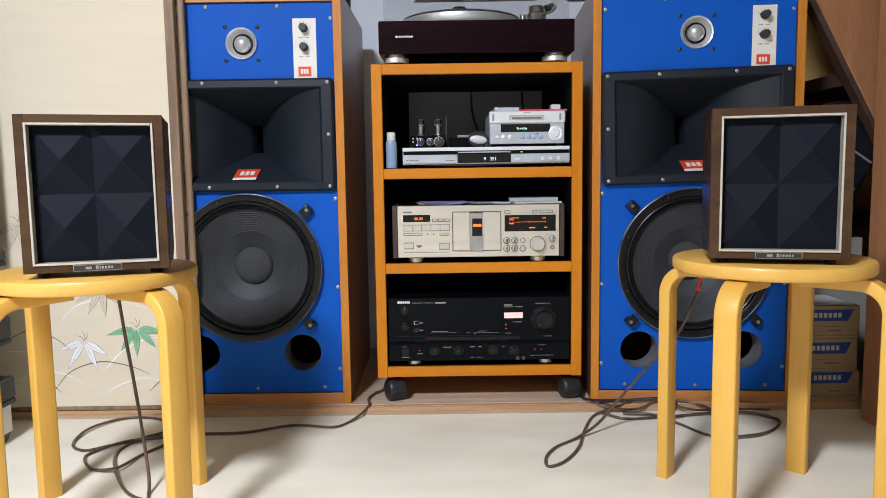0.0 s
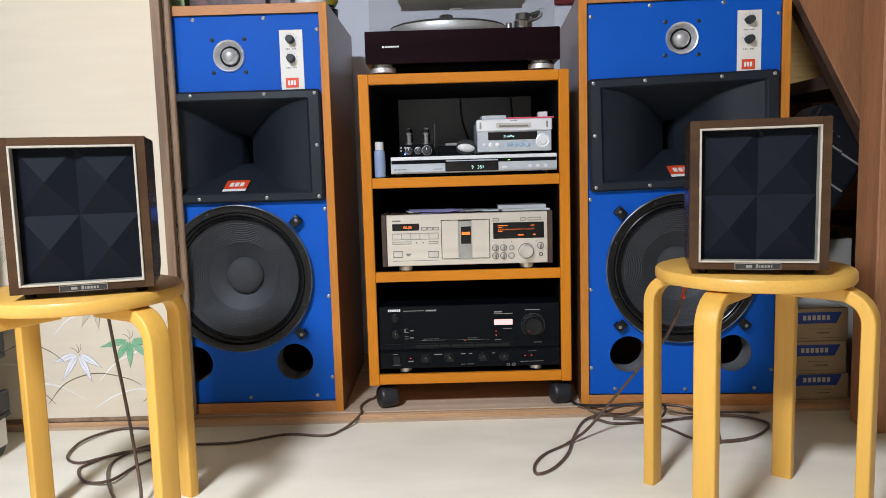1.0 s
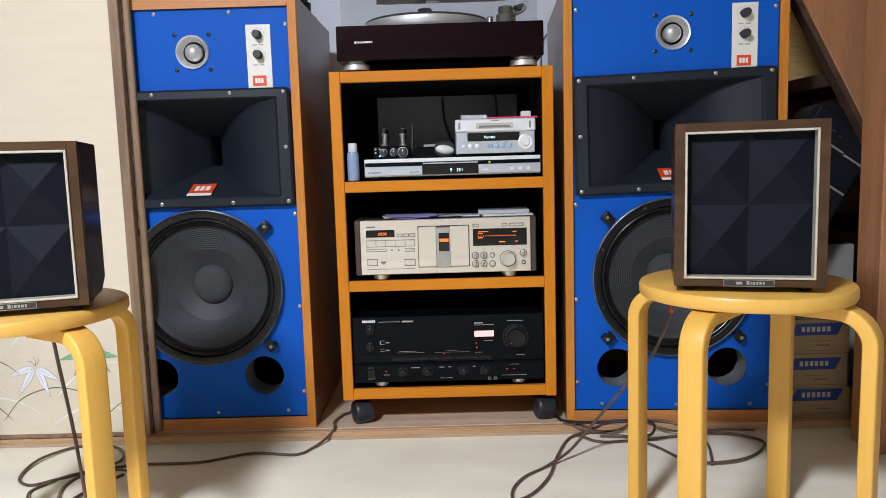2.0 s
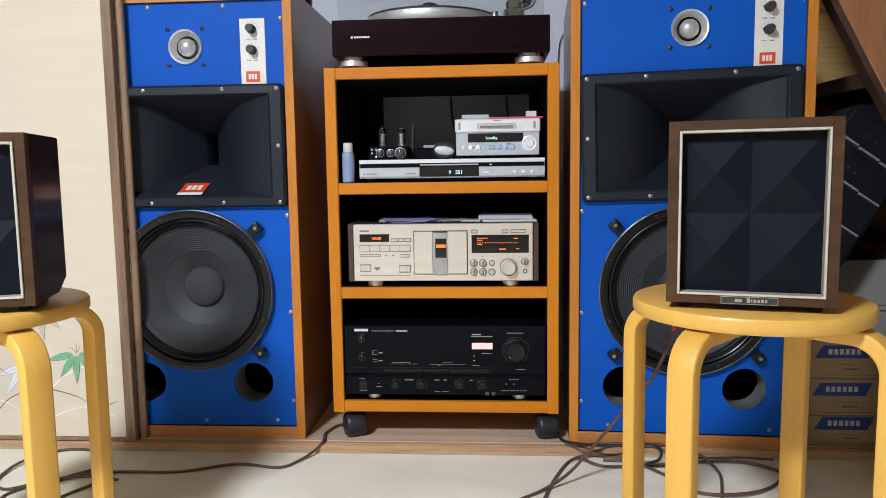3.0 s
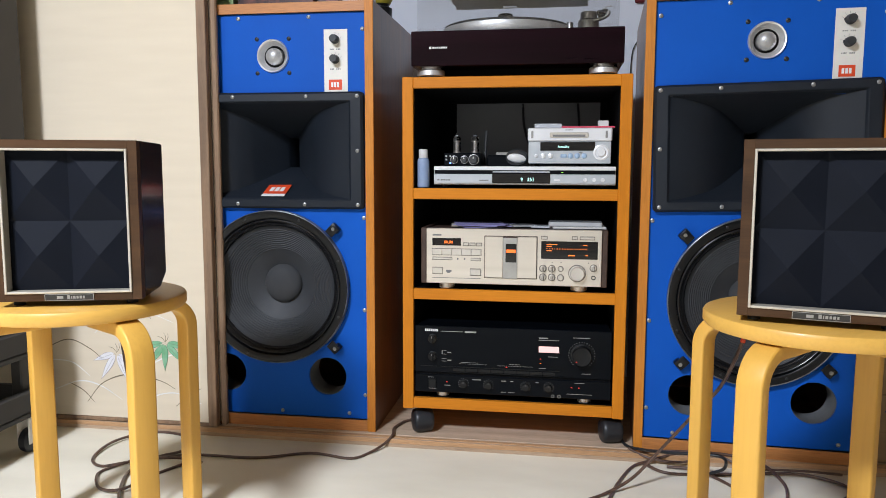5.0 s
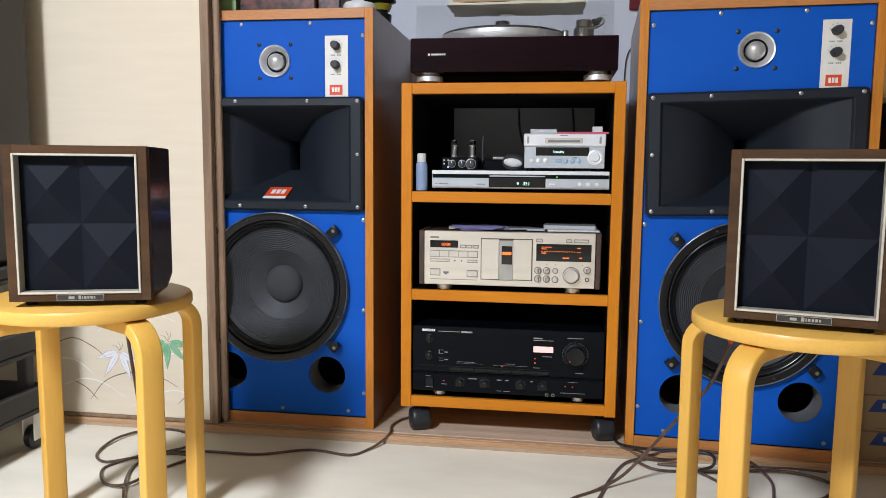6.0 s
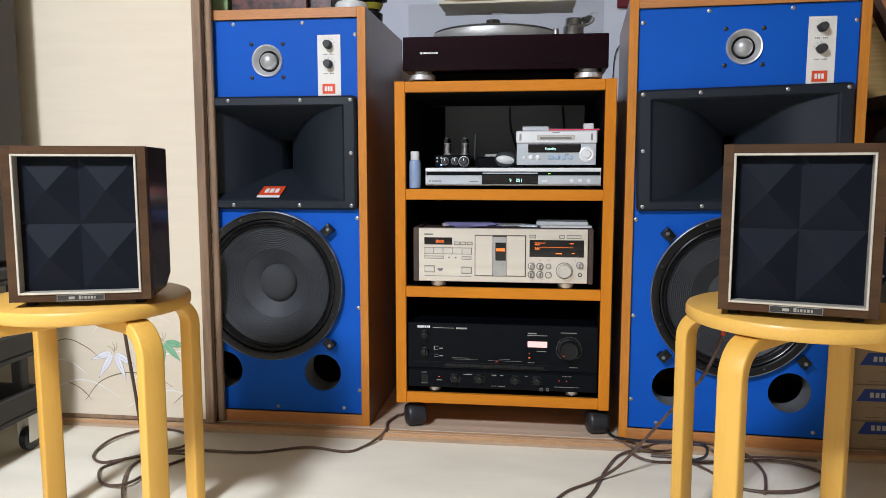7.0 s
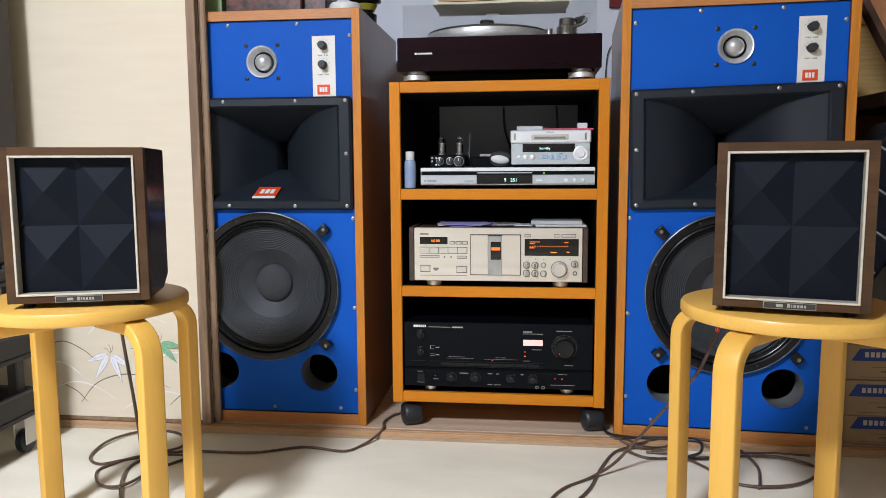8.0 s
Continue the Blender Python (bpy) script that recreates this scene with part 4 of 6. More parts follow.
bm = bmesh.new()
lathe(bm, [(0, 1.0347), (0.1605, 1.0347), (0.1615, 1.0365), (0.160, 1.0395), (0, 1.0395)], (-0.034, 0.195, 0), "z", 72)
part("mat", bm, M_MAT, tt, "black rubber mat")
bm = bmesh.new()
lathe(bm, [(0, 1.0397), (0.0185, 1.0397), (0.0185, 1.058), (0.0172, 1.0595), (0.0172, 1.0615), (0.0188, 1.063), (0.0188, 1.075), (0.016, 1.077), (0, 1.077)], (-0.038, 0.195, 0), "z", 32)
part("record_weight", bm, M_KNOB, tt, "dark disc weight")
bm = bmesh.new()
lathe(bm, [(0, 1.0055), (0.026, 1.0055), (0.026, 1.05), (0.022, 1.053), (0.0205, 1.0535), (0.0205, 1.069), (0.019, 1.071), (0, 1.071)], (0.171, 0.17, 0), "z", 36)
part("arm_base", bm, M_ALUD, tt, "metal tonearm base")
bm = bmesh.new()
tube(bm, [(0.168, 0.155, 1.046), (0.188, 0.148, 1.0475), (0.206, 0.146, 1.0525), (0.217, 0.146, 1.0605), (0.2175, 0.148, 1.068)], 0.0046, 12)
part("tonearm", bm, M_ALUD, tt, "silver curved tonearm")
bm = bmesh.new()
box(bm, 0.1895, 0.212, 0.135, 0.165, 1.0615, 1.0685, 0.002)
box(bm, 0.193, 0.2085, 0.138, 0.16, 1.0545, 1.0617, 0.002)
box(bm, 0.202, 0.2165, 0.14, 0.158, 1.0685, 1.0725, 0.0015)
part("headshell", bm, M_KNOB, tt, "black headshell with cartridge")
bm = bmesh.new()
tube(bm, [(0.207, 0.142, 1.072), (0.214, 0.140, 1.0775), (0.2225, 0.139, 1.0775), (0.226, 0.139, 1.0755)], 0.0011, 8)
part("finger_lift", bm, M_STEEL, tt, "thin finger lift")
bm = bmesh.new()
lathe(bm, [(0, 1.0055), (0.0078, 1.0055), (0.0078, 1.027), (0.0068, 1.0285), (0, 1.0285)], (0.124, 0.07, 0), "z", 20)
part("start_button", bm, M_ALUD, tt, "grey round button")
cov = [(-0.234, 0.234, 0.012, 0.0146, 1.0056, 1.0815), (-0.234, 0.234, 0.3674, 0.37, 1.0056, 1.0815), (-0.234, -0.2314, 0.0148, 0.3672, 1.0056, 1.0815), (0.2314, 0.234, 0.0148, 0.3672, 1.0056, 1.0815), (-0.234, 0.234, 0.012, 0.37, 1.0817, 1.0845)]
for dims in cov:
    ob = boxpart("dust_cover_pane", dims, M_COVER, tt, "clear acrylic dust cover pane", 0.0006)
    ob.visible_shadow = False
bars("caution_print", [(-0.030, 0.002, 1.0545, 1.058)], 0.012, M_GREYP, tt, 0.0004)
rebase(tt, 0, 0.19, 0.8988)
# papers lying on the dust cover
rec = thing("folded_cloth", "cream folded cloth lying on the dust cover", "cloth")
for name_, x0, x1, y0, y1, zb, h, mt, lab, seed in (("lower_fold", -0.160, 0.168, 0.022, 0.165, 1.0847, 0.007, M_PAPER, "cream fold", 3.0), ("upper_fold", -0.150, 0.158, 0.026, 0.155, 1.0925, 0.012, M_CARD, "ochre fold", 9.0)):
    bm = bmesh.new()
    bmesh.ops.create_grid(bm, x_segments=40, y_segments=16, size=0.5)
    for v in bm.verts:
        u, w = v.co.x, v.co.y
        wob = 0.006 * noise.noise(Vector((u * 7, w * 5, seed)))
        v.co = (x0 + (u + 0.5) * (x1 - x0) + wob, y0 + (w + 0.5) * (y1 - y0) + wob, zb + 0.0002)
    low = bmesh.ops.extrude_face_region(bm, geom=bm.faces[:])
    for v in [e for e in low["geom"] if isinstance(e, bmesh.types.BMVert)]:
        v.co.z += h * (0.8 + 0.35 * noise.noise(Vector((v.co.x * 22, v.co.y * 22, seed))))
    part(name_, bm, mt, rec, lab)
rebase(rec, 0, 0.09, 1.0847)

# ---- disc player on the top shelf ----
SH1 = 0.637
dvd = thing("disc_player", "slim silver disc player with dark display", "disc player")
D0 = 0.006
bm = bmesh.new()
box(bm, -0.192, 0.236, D0 + 0.004, 0.26, 0.645, 0.688, 0.001)
part("case", bm, M_SILVER, dvd, "silver metal case")
boxpart("upper_lip", (-0.1915, 0.2355, D0 - 0.001, D0 + 0.0042, 0.6795, 0.6885), M_SILVER2, dvd, "silver lip", 0.0008)
boxpart("tray_gap", (-0.19, 0.234, D0 + 0.001, D0 + 0.0041, 0.6705, 0.6793), M_BLACKP, dvd, "black recess", 0.0)
boxpart("front", (-0.1915, -0.0515, D0 - 0.002, D0 + 0.0041, 0.6485, 0.670), M_SILVER, dvd, "silver front", 0.0008)
boxpart("front", (0.0855, 0.2355, D0 - 0.002, D0 + 0.0041, 0.6485, 0.670), M_SILVER, dvd, "silver front", 0.0008)
boxpart("display", (-0.0512, 0.0852, D0 - 0.0015, D0 + 0.0041, 0.6485, 0.6715), M_GLASSB, dvd, "dark display window", 0.0004)
boxpart("tray_edge", (-0.05, 0.084, D0 - 0.0012, D0 + 0.0012, 0.674, 0.677), M_SILVER, dvd, "", 0.0003)
lettering("clock_digits", "9   351", 0.0115, M_CYAN, dvd, Matrix.Translation((0.032, D0 - 0.0018, 0.6575)))
bars("print", [(-0.183, -0.178, 0.6545, 0.6575)] + [(-0.175 + 0.004 * k, -0.1718 + 0.004 * k, 0.6545, 0.6575) for k in range(6)] + [(-0.082, -0.06, 0.6545, 0.6565)], D0 - 0.002, M_GREYP, dvd, 0.0003)
boxpart("button", (0.094, 0.108, D0 - 0.0035, D0 - 0.002, 0.6545, 0.659), M_SILVER2, dvd, "", 0.0006)
for x in (0.166, 0.186, 0.206):
    bm = bmesh.new()
    lathe(bm, [(0.0048, 0), (0.0048, 0.002), (0.004, 0.003), (0, 0.0028)], (x, D0 - 0.002, 0.6575), "y", 18)
    part("button", bm, M_SILVER2, dvd)
boxpart("indicator", (0.110, 0.115, D0 - 0.0005, D0 + 0.0009, 0.6735, 0.6755), M_LEDG, dvd, "green indicator", 0.0)
for x in (-0.17, 0.21):
    for y in (0.04, 0.23):
        bm = bmesh.new()
        lathe(bm, [(0, SH1), (0.011, SH1), (0.011, 0.6452), (0, 0.6452)], (x, y, 0), "z", 18)
        part("foot", bm, M_FOOT, dvd)
rebase(dvd, 0.02, 0.13, SH1)

# ---- small disc recorder standing on the player ----
md = thing("minidisc_deck", "small silver disc deck standing on the disc player", "minidisc deck")
Y = 0.014
bm = bmesh.new()
box(bm, 0.0325, 0.2235, Y + 0.006, 0.24, 0.6955, 0.776, 0.002)
part("case", bm, M_SILVER, md, "silver case")
boxpart("upper_front", (0.031, 0.2255, Y - 0.003, Y + 0.006, 0.7475, 0.778), M_SILVER2, md, "pale silver upper front", 0.0025)
boxpart("lower_front", (0.033, 0.2235, Y + 0.001, Y + 0.006, 0.6955, 0.7472), M_SILVER, md, "silver lower front", 0.001)
boxpart("slot", (0.082, 0.171, Y - 0.0036, Y - 0.0028, 0.7555, 0.7675), M_CHAMP2, md, "disc slot surround", 0.0015)
boxpart("slot_mouth", (0.089, 0.164, Y - 0.0042, Y - 0.0035, 0.7575, 0.7625), M_GREYP, md, "dark slot", 0.0)
boxpart("display", (0.0605, 0.187, Y - 0.0006, Y + 0.0011, 0.7255, 0.7455), M_GLASSB, md, "dark display window", 0.0004)
lettering("display_text", "Standby", 0.0085, M_CYAN, md, Matrix.Translation((0.1145, Y - 0.0009, 0.7345)))
for x in (0.0415, 0.2125):
    boxpart("notch", (x - 0.0025, x + 0.0025, Y - 0.0036, Y - 0.0028, 0.7545, 0.771), M_ALUD, md, "", 0.0004)
for x, r, mt in ((0.051, 0.0035, M_SILVER2), (0.0675, 0.0048, M_SILVER2), (0.0845, 0.0048, M_SILVER2), (0.131, 0.0052, M_BLUEB), (0.1465, 0.0052, M_BLUEB), (0.1625, 0.0052, M_BLUEB)):
    bm = bmesh.new()
    lathe(bm, [(r * 1.25, 0), (r * 1.2, 0.001), (r, 0.0012), (r, 0.0028), (r * 0.8, 0.0034), (0, 0.0034)], (x, Y + 0.001, 0.7135), "y", 20)
    part("button", bm, mt, md)
bm = bmesh.new()
box(bm, 0.108, 0.1225, Y - 0.0018, Y + 0.001, 0.709, 0.718, 0.002)
part("button", bm, M_BLUEB, md, "pale blue oblong button")
bm = bmesh.new()
lathe(bm, [(0.0185, 0), (0.0185, 0.0015), (0.015, 0.003), (0.0125, 0.0016), (0.0095, 0.0018), (0.0095, 0.006), (0.0085, 0.0072), (0, 0.0072)], (0.2015, Y + 0.001, 0.7215), "y", 32)
part("dial", bm, M_SILVER2, md, "round dial")
bars("print", [(0.118, 0.136, 0.7725, 0.7742), (0.150, 0.158, 0.7205, 0.722)], Y - 0.003, M_GREYP, md, 0.0003)
for x in (0.045, 0.21):
    for y in (0.04, 0.22):
        bm = bmesh.new()
        lathe(bm, [(0, 0.6883), (0.008, 0.6883), (0.008, 0.6957), (0, 0.6957)], (x, y, 0), "z", 16)
        part("foot", bm, M_FOOT, md)
rebase(md, 0.128, 0.12, 0.6883)


def jewel_case(x0, x1, y0, y1, z, h, rz, inlay, label):
    c = thing("disc_case", label, "disc case", None, "disc cases")
    bm = bmesh.new()
    box(bm, x0, x1, y0, y1, z, z + h, 0.0006)
    ob = part("shell", bm, M_CLEAR, c, "clear plastic shell")
    ob.visible_shadow = False
    boxpart("inlay", (x0 + 0.002, x1 - 0.002, y0 + 0.002, y1 - 0.002, z + h * 0.25, z + h * 0.6), inlay, c, "", 0.0)
    rebase(c, (x0 + x1) / 2, (y0 + y1) / 2, z)
    c.rotation_euler = (0, 0, radians(rz))
    return c


jewel_case(0.045, 0.108, 0.03, 0.10, 0.7783, 0.011, 2, M_CLEAR, "small clear disc case on the silver deck")
jewel_case(0.1105, 0.232, 0.02, 0.14, 0.7783, 0.0042, -1, M_PINK, "thin pink disc case on the silver deck")
pk = bpy.data.objects["disc_case.001"]
boxpart("edge", (-0.0607, 0.0607, -0.0612, -0.0602, 0.0004, 0.0038), M_PINK, pk, "bright pink front edge", 0.0)
boxlet = thing("white_box", "small white box standing on the pink disc case", "small box")
boxpart("carton", (0.195, 0.219, 0.05, 0.08, 0.7826, 0.797), M_CERAMIC, boxlet, "", 0.001)
rebase(boxlet, 0.207, 0.065, 0.7826)

# ---- valve headphone amplifier ----
va = thing("valve_amplifier", "small black valve preamplifier with two glass tubes", "valve amplifier")
YV = 0.03
bm = bmesh.new()
box(bm, -0.171, -0.083, YV, 0.12, 0.6905, 0.7205, 0.0015)
part("case", bm, M_BLACKP, va, "black metal case")
for x, r in ((-0.146, 0.0085), (-0.121, 0.0085), (-0.0985, 0.0115)):
    bm = bmesh.new()
    lathe(bm, [(r, 0), (r, 0.003), (r * 0.86, 0.0038), (r * 0.82, 0.012), (r * 0.7, 0.013), (0, 0.013)], (x, YV, 0.7045), "y", 24)
    k = part("knob", bm, M_KNOB, va, "black knob")
    bm = bmesh.new()
    lathe(bm, [(r * 1.12, 0.0), (r * 1.12, 0.0012), (r, 0.0014), (r, 0)], (x, YV, 0.7045), "y", 24)
    part("knob_ring", bm, M_ALUD, k)
    bars("knob_mark", [(x - 0.0006, x + 0.0006, 0.706, 0.7115)], YV - 0.013, M_WHITE, k, 0.0003)
for x, z in ((-0.1655, 0.713), (-0.1655, 0.7045), (-0.1555, 0.713)):
    bars("panel_print", [(x - 0.002, x + 0.002, z - 0.002, z + 0.002)], YV, M_ALUD, va, 0.0005)
bm = bmesh.new()
lathe(bm, [(0.0022, 0), (0.0022, 0.0012), (0, 0.0016)], (-0.1555, YV, 0.696), "y", 12)
part("indicator", bm, M_LEDB, va, "blue indicator")
for x in (-0.1455, -0.1005):
    bm = bmesh.new()
    lathe(bm, [(0.0095, 0.7206), (0.0095, 0.756), (0.008, 0.762), (0.0035, 0.765), (0.0022, 0.7705), (0, 0.7712)], (x, YV + 0.045, 0), "z", 24)
    g = part("valve", bm, M_TUBE, va, "glass valve")
    g.visible_shadow = False
    bm = bmesh.new()
    lathe(bm, [(0, 0.7206), (0.0066, 0.7206), (0.0066, 0.725), (0.0045, 0.7255), (0.0045, 0.748), (0.0066, 0.7485), (0.0066, 0.7515), (0, 0.7515)], (x, YV + 0.045, 0), "z", 16)
    part("electrode", bm, M_GOLD, g, "grey metal electrodes")
bm = bmesh.new()
tube(bm, [(-0.079, 0.115, 0.6925), (-0.0785, 0.1155, 0.73), (-0.077, 0.117, 0.776)], 0.0035, 10)
part("antenna", bm, M_KNOB, va, "short black aerial")
for x in (-0.16, -0.094):
    for y in (0.04, 0.11):
        bm = bmesh.new()
        lathe(bm, [(0, 0.6883), (0.005, 0.6883), (0.005, 0.6907), (0, 0.6907)], (x, y, 0), "z", 12)
        part("foot", bm, M_FOOT, va)
rebase(va, -0.127, 0.075, 0.6883)
# dark receiver box and round white puff in front of it
rx = thing("small_receiver", "small black receiver box on the disc player", "receiver")
boxpart("case", (-0.07, 0.012, 0.075, 0.16, 0.6885, 0.716, ), M_BLACKP, rx, "", 0.002)
boxpart("antenna_bar", (-0.05, 0.012, 0.09, 0.1, 0.7162, 0.724), M_ALUD, rx, "grey bar", 0.001)
rebase(rx, -0.03, 0.117, 0.6885)
puff = thing("record_brush", "round white record cleaning pad in a dark holder", "record brush")
mm = Matrix.Translation((0.004, 0.035, 0.708)) @ Matrix.Rotation(radians(18), 4, "X")
bm = bmesh.new()
lathe(bm, [(0.0225, -0.002), (0.0225, 0.0), (0.0185, 0.0035), (0.011, 0.0055), (0, 0.0062)], (0, 0, 0), "y", 32)
bmesh.ops.transform(bm, matrix=mm @ Matrix.Rotation(radians(8), 4, "Y") @ Matrix.Diagonal((1.0, 1.0, 0.50, 1)), verts=bm.verts)
part("pad", bm, M_CERAMIC, puff, "white padded face")
bm = bmesh.new()
lathe(bm, [(0, -0.016), (0.0255, -0.016), (0.0265, -0.004), (0.0245, -0.002), (0.0235, 0.0), (0, 0.0)], (0, 0, 0), "y", 32)
bmesh.ops.transform(bm, matrix=mm @ Matrix.Diagonal((1.0, 1.0, 0.74, 1)), verts=bm.verts)
part("holder", bm, M_KNOB, puff, "grey holder")
rebase(puff, 0.004, 0.04, 0.6885)

# ---- bottle ----
bt = thing("cleaner_bottle", "small bottle of blue cleaning fluid with white cap", "bottle")
bm = bmesh.new()
lathe(bm, [(0, SH1 + 0.0002), (0.0135, SH1 + 0.0002), (0.0148, SH1 + 0.002), (0.0148, 0.70), (0.013, 0.7065), (0.0095, 0.709), (0.0095, 0.712), (0, 0.712)], (-0.222, 0.03, 0), "z", 32)
part("body", bm, M_BOTTLE, bt, "translucent blue bottle")
bm = bmesh.new()
lathe(bm, [(0, 0.7085), (0.0112, 0.7085), (0.0112, 0.7275), (0.0095, 0.7295), (0, 0.7295)], (-0.222, 0.03, 0), "z", 28)
part("cap", bm, M_CERAMIC, bt, "white screw cap")
boxpart("print", (-0.2085, -0.2078, 0.022, 0.038, 0.655, 0.685), M_GREYP, bt, "", 0.0)
rebase(bt, -0.222, 0.03, SH1)

# ---- cassette deck ----
SH2 = 0.392
ck = thing("cassette_deck", "champagne cassette deck with amber displays and dark sides", "cassette deck")
FX, ZB, ZT, YF = 0.2075, 0.4075, 0.5405, -0.008


def dx(u):
    return -FX + 2 * FX * u


def dz(v):
    return ZT - (ZT - ZB) * v


boxpart("case", (-0.2055, 0.2055, 0.006, 0.30, ZB + 0.001, ZT - 0.002), M_DARKSIDE, ck, "dark metal case", 0.001)
for x0, x1 in ((-0.2215, -0.2078), (0.2078, 0.2215)):
    boxpart("side_cheek", (x0, x1, -0.004, 0.30, ZB - 0.002, ZT + 0.001), M_DARKSIDE, ck, "dark wooden side cheek", 0.002)
boxpart("faceplate", (-FX, FX, YF, 0.006, ZB, ZT), M_CHAMP, ck, "champagne metal faceplate", 0.0012)


def panel_box(name, u0, u1, v0, v1, out, mt, parent, bev=0.0008, label=""):
    return boxpart(name, (dx(u0), dx(u1), YF - out, YF, dz(v1), dz(v0)), mt, parent, label, bev)


panel_box("counter_window", 0.035, 0.2025, 0.175, 0.31, 0.0007, M_GLASSB, ck, 0.0003, "black counter window")
lettering("counter_digits", "00.00", 0.0098, M_AMBER, ck, Matrix.Translation((dx(0.13), YF - 0.001, dz(0.25))))
for u in (0.218, 0.256, 0.294):
    panel_box("button_gap", u - 0.0035, u + 0.0305, 0.25, 0.314, 0.0004, M_KEYGAP, ck, 0.0)
    panel_box("button", u, u + 0.027, 0.262, 0.302, 0.002, M_CHAMP2, ck)
panel_box("button_gap", 0.0335, 0.3215, 0.362, 0.488, 0.0004, M_KEYGAP, ck, 0.0, "dark gap round the keys")
for k in range(5):
    panel_box("button", 0.035 + 0.0571 * k, 0.0906 + 0.0571 * k, 0.37, 0.48, 0.0025, M_CHAMP2, ck, 0.0008, "wide transport button")
panel_box("button", 0.035, 0.151, 0.53, 0.565, 0.0018, M_CHAMP2, ck)
panel_box("button", 0.261, 0.317, 0.535, 0.575, 0.0018, M_CHAMP2, ck)
for u in (0.184, 0.224):
    bm = bmesh.new()
    lathe(bm, [(0.0022, 0), (0.0022, 0.0012), (0, 0.0012)], (dx(u), YF, dz(0.55)), "y", 12)
    part("button", bm, M_GREYP, ck)
for gap in ((0.0355, 0.0975, 0.705, 0.835), (0.2555, 0.3205, 0.72, 0.85), (0.0335, 0.1525, 0.52, 0.575), (0.2595, 0.3185, 0.525, 0.585)):
    panel_box("button_gap", *gap, 0.0004, M_KEYGAP, ck, 0.0, "dark gap round a key")
panel_box("button", 0.037, 0.096, 0.715, 0.825, 0.0035, M_CHAMP2, ck, 0.0012, "square power button")
panel_box("button", 0.257, 0.319, 0.73, 0.84, 0.0035, M_CHAMP2, ck, 0.0012, "square button")
bars("print", [(dx(0.036), dx(0.088), dz(0.135), dz(0.105)), (dx(0.115), dx(0.148), dz(0.79), dz(0.755)), (dx(0.122), dx(0.14), dz(0.81), dz(0.79)), (dx(0.035), dx(0.318), dz(0.905), dz(0.895)), (dx(0.37), dx(0.43), dz(0.745), dz(0.735)), (dx(0.54), dx(0.61), dz(0.755), dz(0.745))], YF, M_GREYP, ck, 0.0003)
# tape door
frame_b = panel_box("door_gap", 0.338, 0.641, 0.12, 0.885, 0.0006, M_DARKSIDE, ck, 0.0002, "dark gap round the tape door")
tdoor = boxpart("tape_door", (dx(0.342), dx(0.446), YF - 0.0055, YF - 0.0006, dz(0.872), dz(0.132)), M_CHAMP, ck, "champagne tape door", 0.001)
boxpart("door_leaf", (dx(0.528), dx(0.637), YF - 0.0055, YF - 0.0006, dz(0.872), dz(0.132)), M_CHAMP, tdoor, "", 0.001)
boxpart("window_frame", (dx(0.4462), dx(0.5278), YF - 0.0048, YF - 0.0006, dz(0.885), dz(0.15)), M_ALUD, tdoor, "grey metal window frame", 0.0006)
boxpart("window", (dx(0.461), dx(0.523), YF - 0.0053, YF - 0.0047, dz(0.59), dz(0.255)), M_GLASSB, tdoor, "dark tape window", 0.0002)
boxpart("lit_strip", (dx(0.466), dx(0.518), YF - 0.0057, YF - 0.0052, dz(0.415), dz(0.36)), M_AMBERL, tdoor, "orange lit strip", 0.0)
# level display
panel_box("level_window", 0.662, 0.978, 0.2, 0.515, 0.0007, M_GLASSB, ck, 0.0003, "black level display")
spots = [(dx(0.692), dx(0.752), dz(0.262), dz(0.252)), (dx(0.692), dx(0.72), dz(0.297), dz(0.285)), (dx(0.692), dx(0.72), dz(0.375), dz(0.36)), (dx(0.895), dx(0.918), dz(0.27), dz(0.258)), (dx(0.815), dx(0.85), dz(0.458), dz(0.44)), (dx(0.908), dx(0.925), dz(0.45), dz(0.436))]
spots += [(dx(0.692 + 0.0145 * k), dx(0.6975 + 0.0145 * k), dz(0.342), dz(0.33)) for k in range(16)]
bars("level_marks", spots, YF - 0.0007, M_AMBER, ck, 0.0002)
for u0, u1 in ((0.664, 0.694), (0.836, 0.862), (0.88, 0.958)):
    panel_box("button_gap", u0 - 0.003, u1 + 0.003, 0.108, 0.172, 0.0004, M_KEYGAP, ck, 0.0)
for u0, u1 in ((0.664, 0.694), (0.836, 0.862)):
    panel_box("button", u0, u1, 0.12, 0.16, 0.0018, M_CHAMP2, ck)
panel_box("button", 0.88, 0.958, 0.12, 0.16, 0.0018, M_CHAMP2, ck)
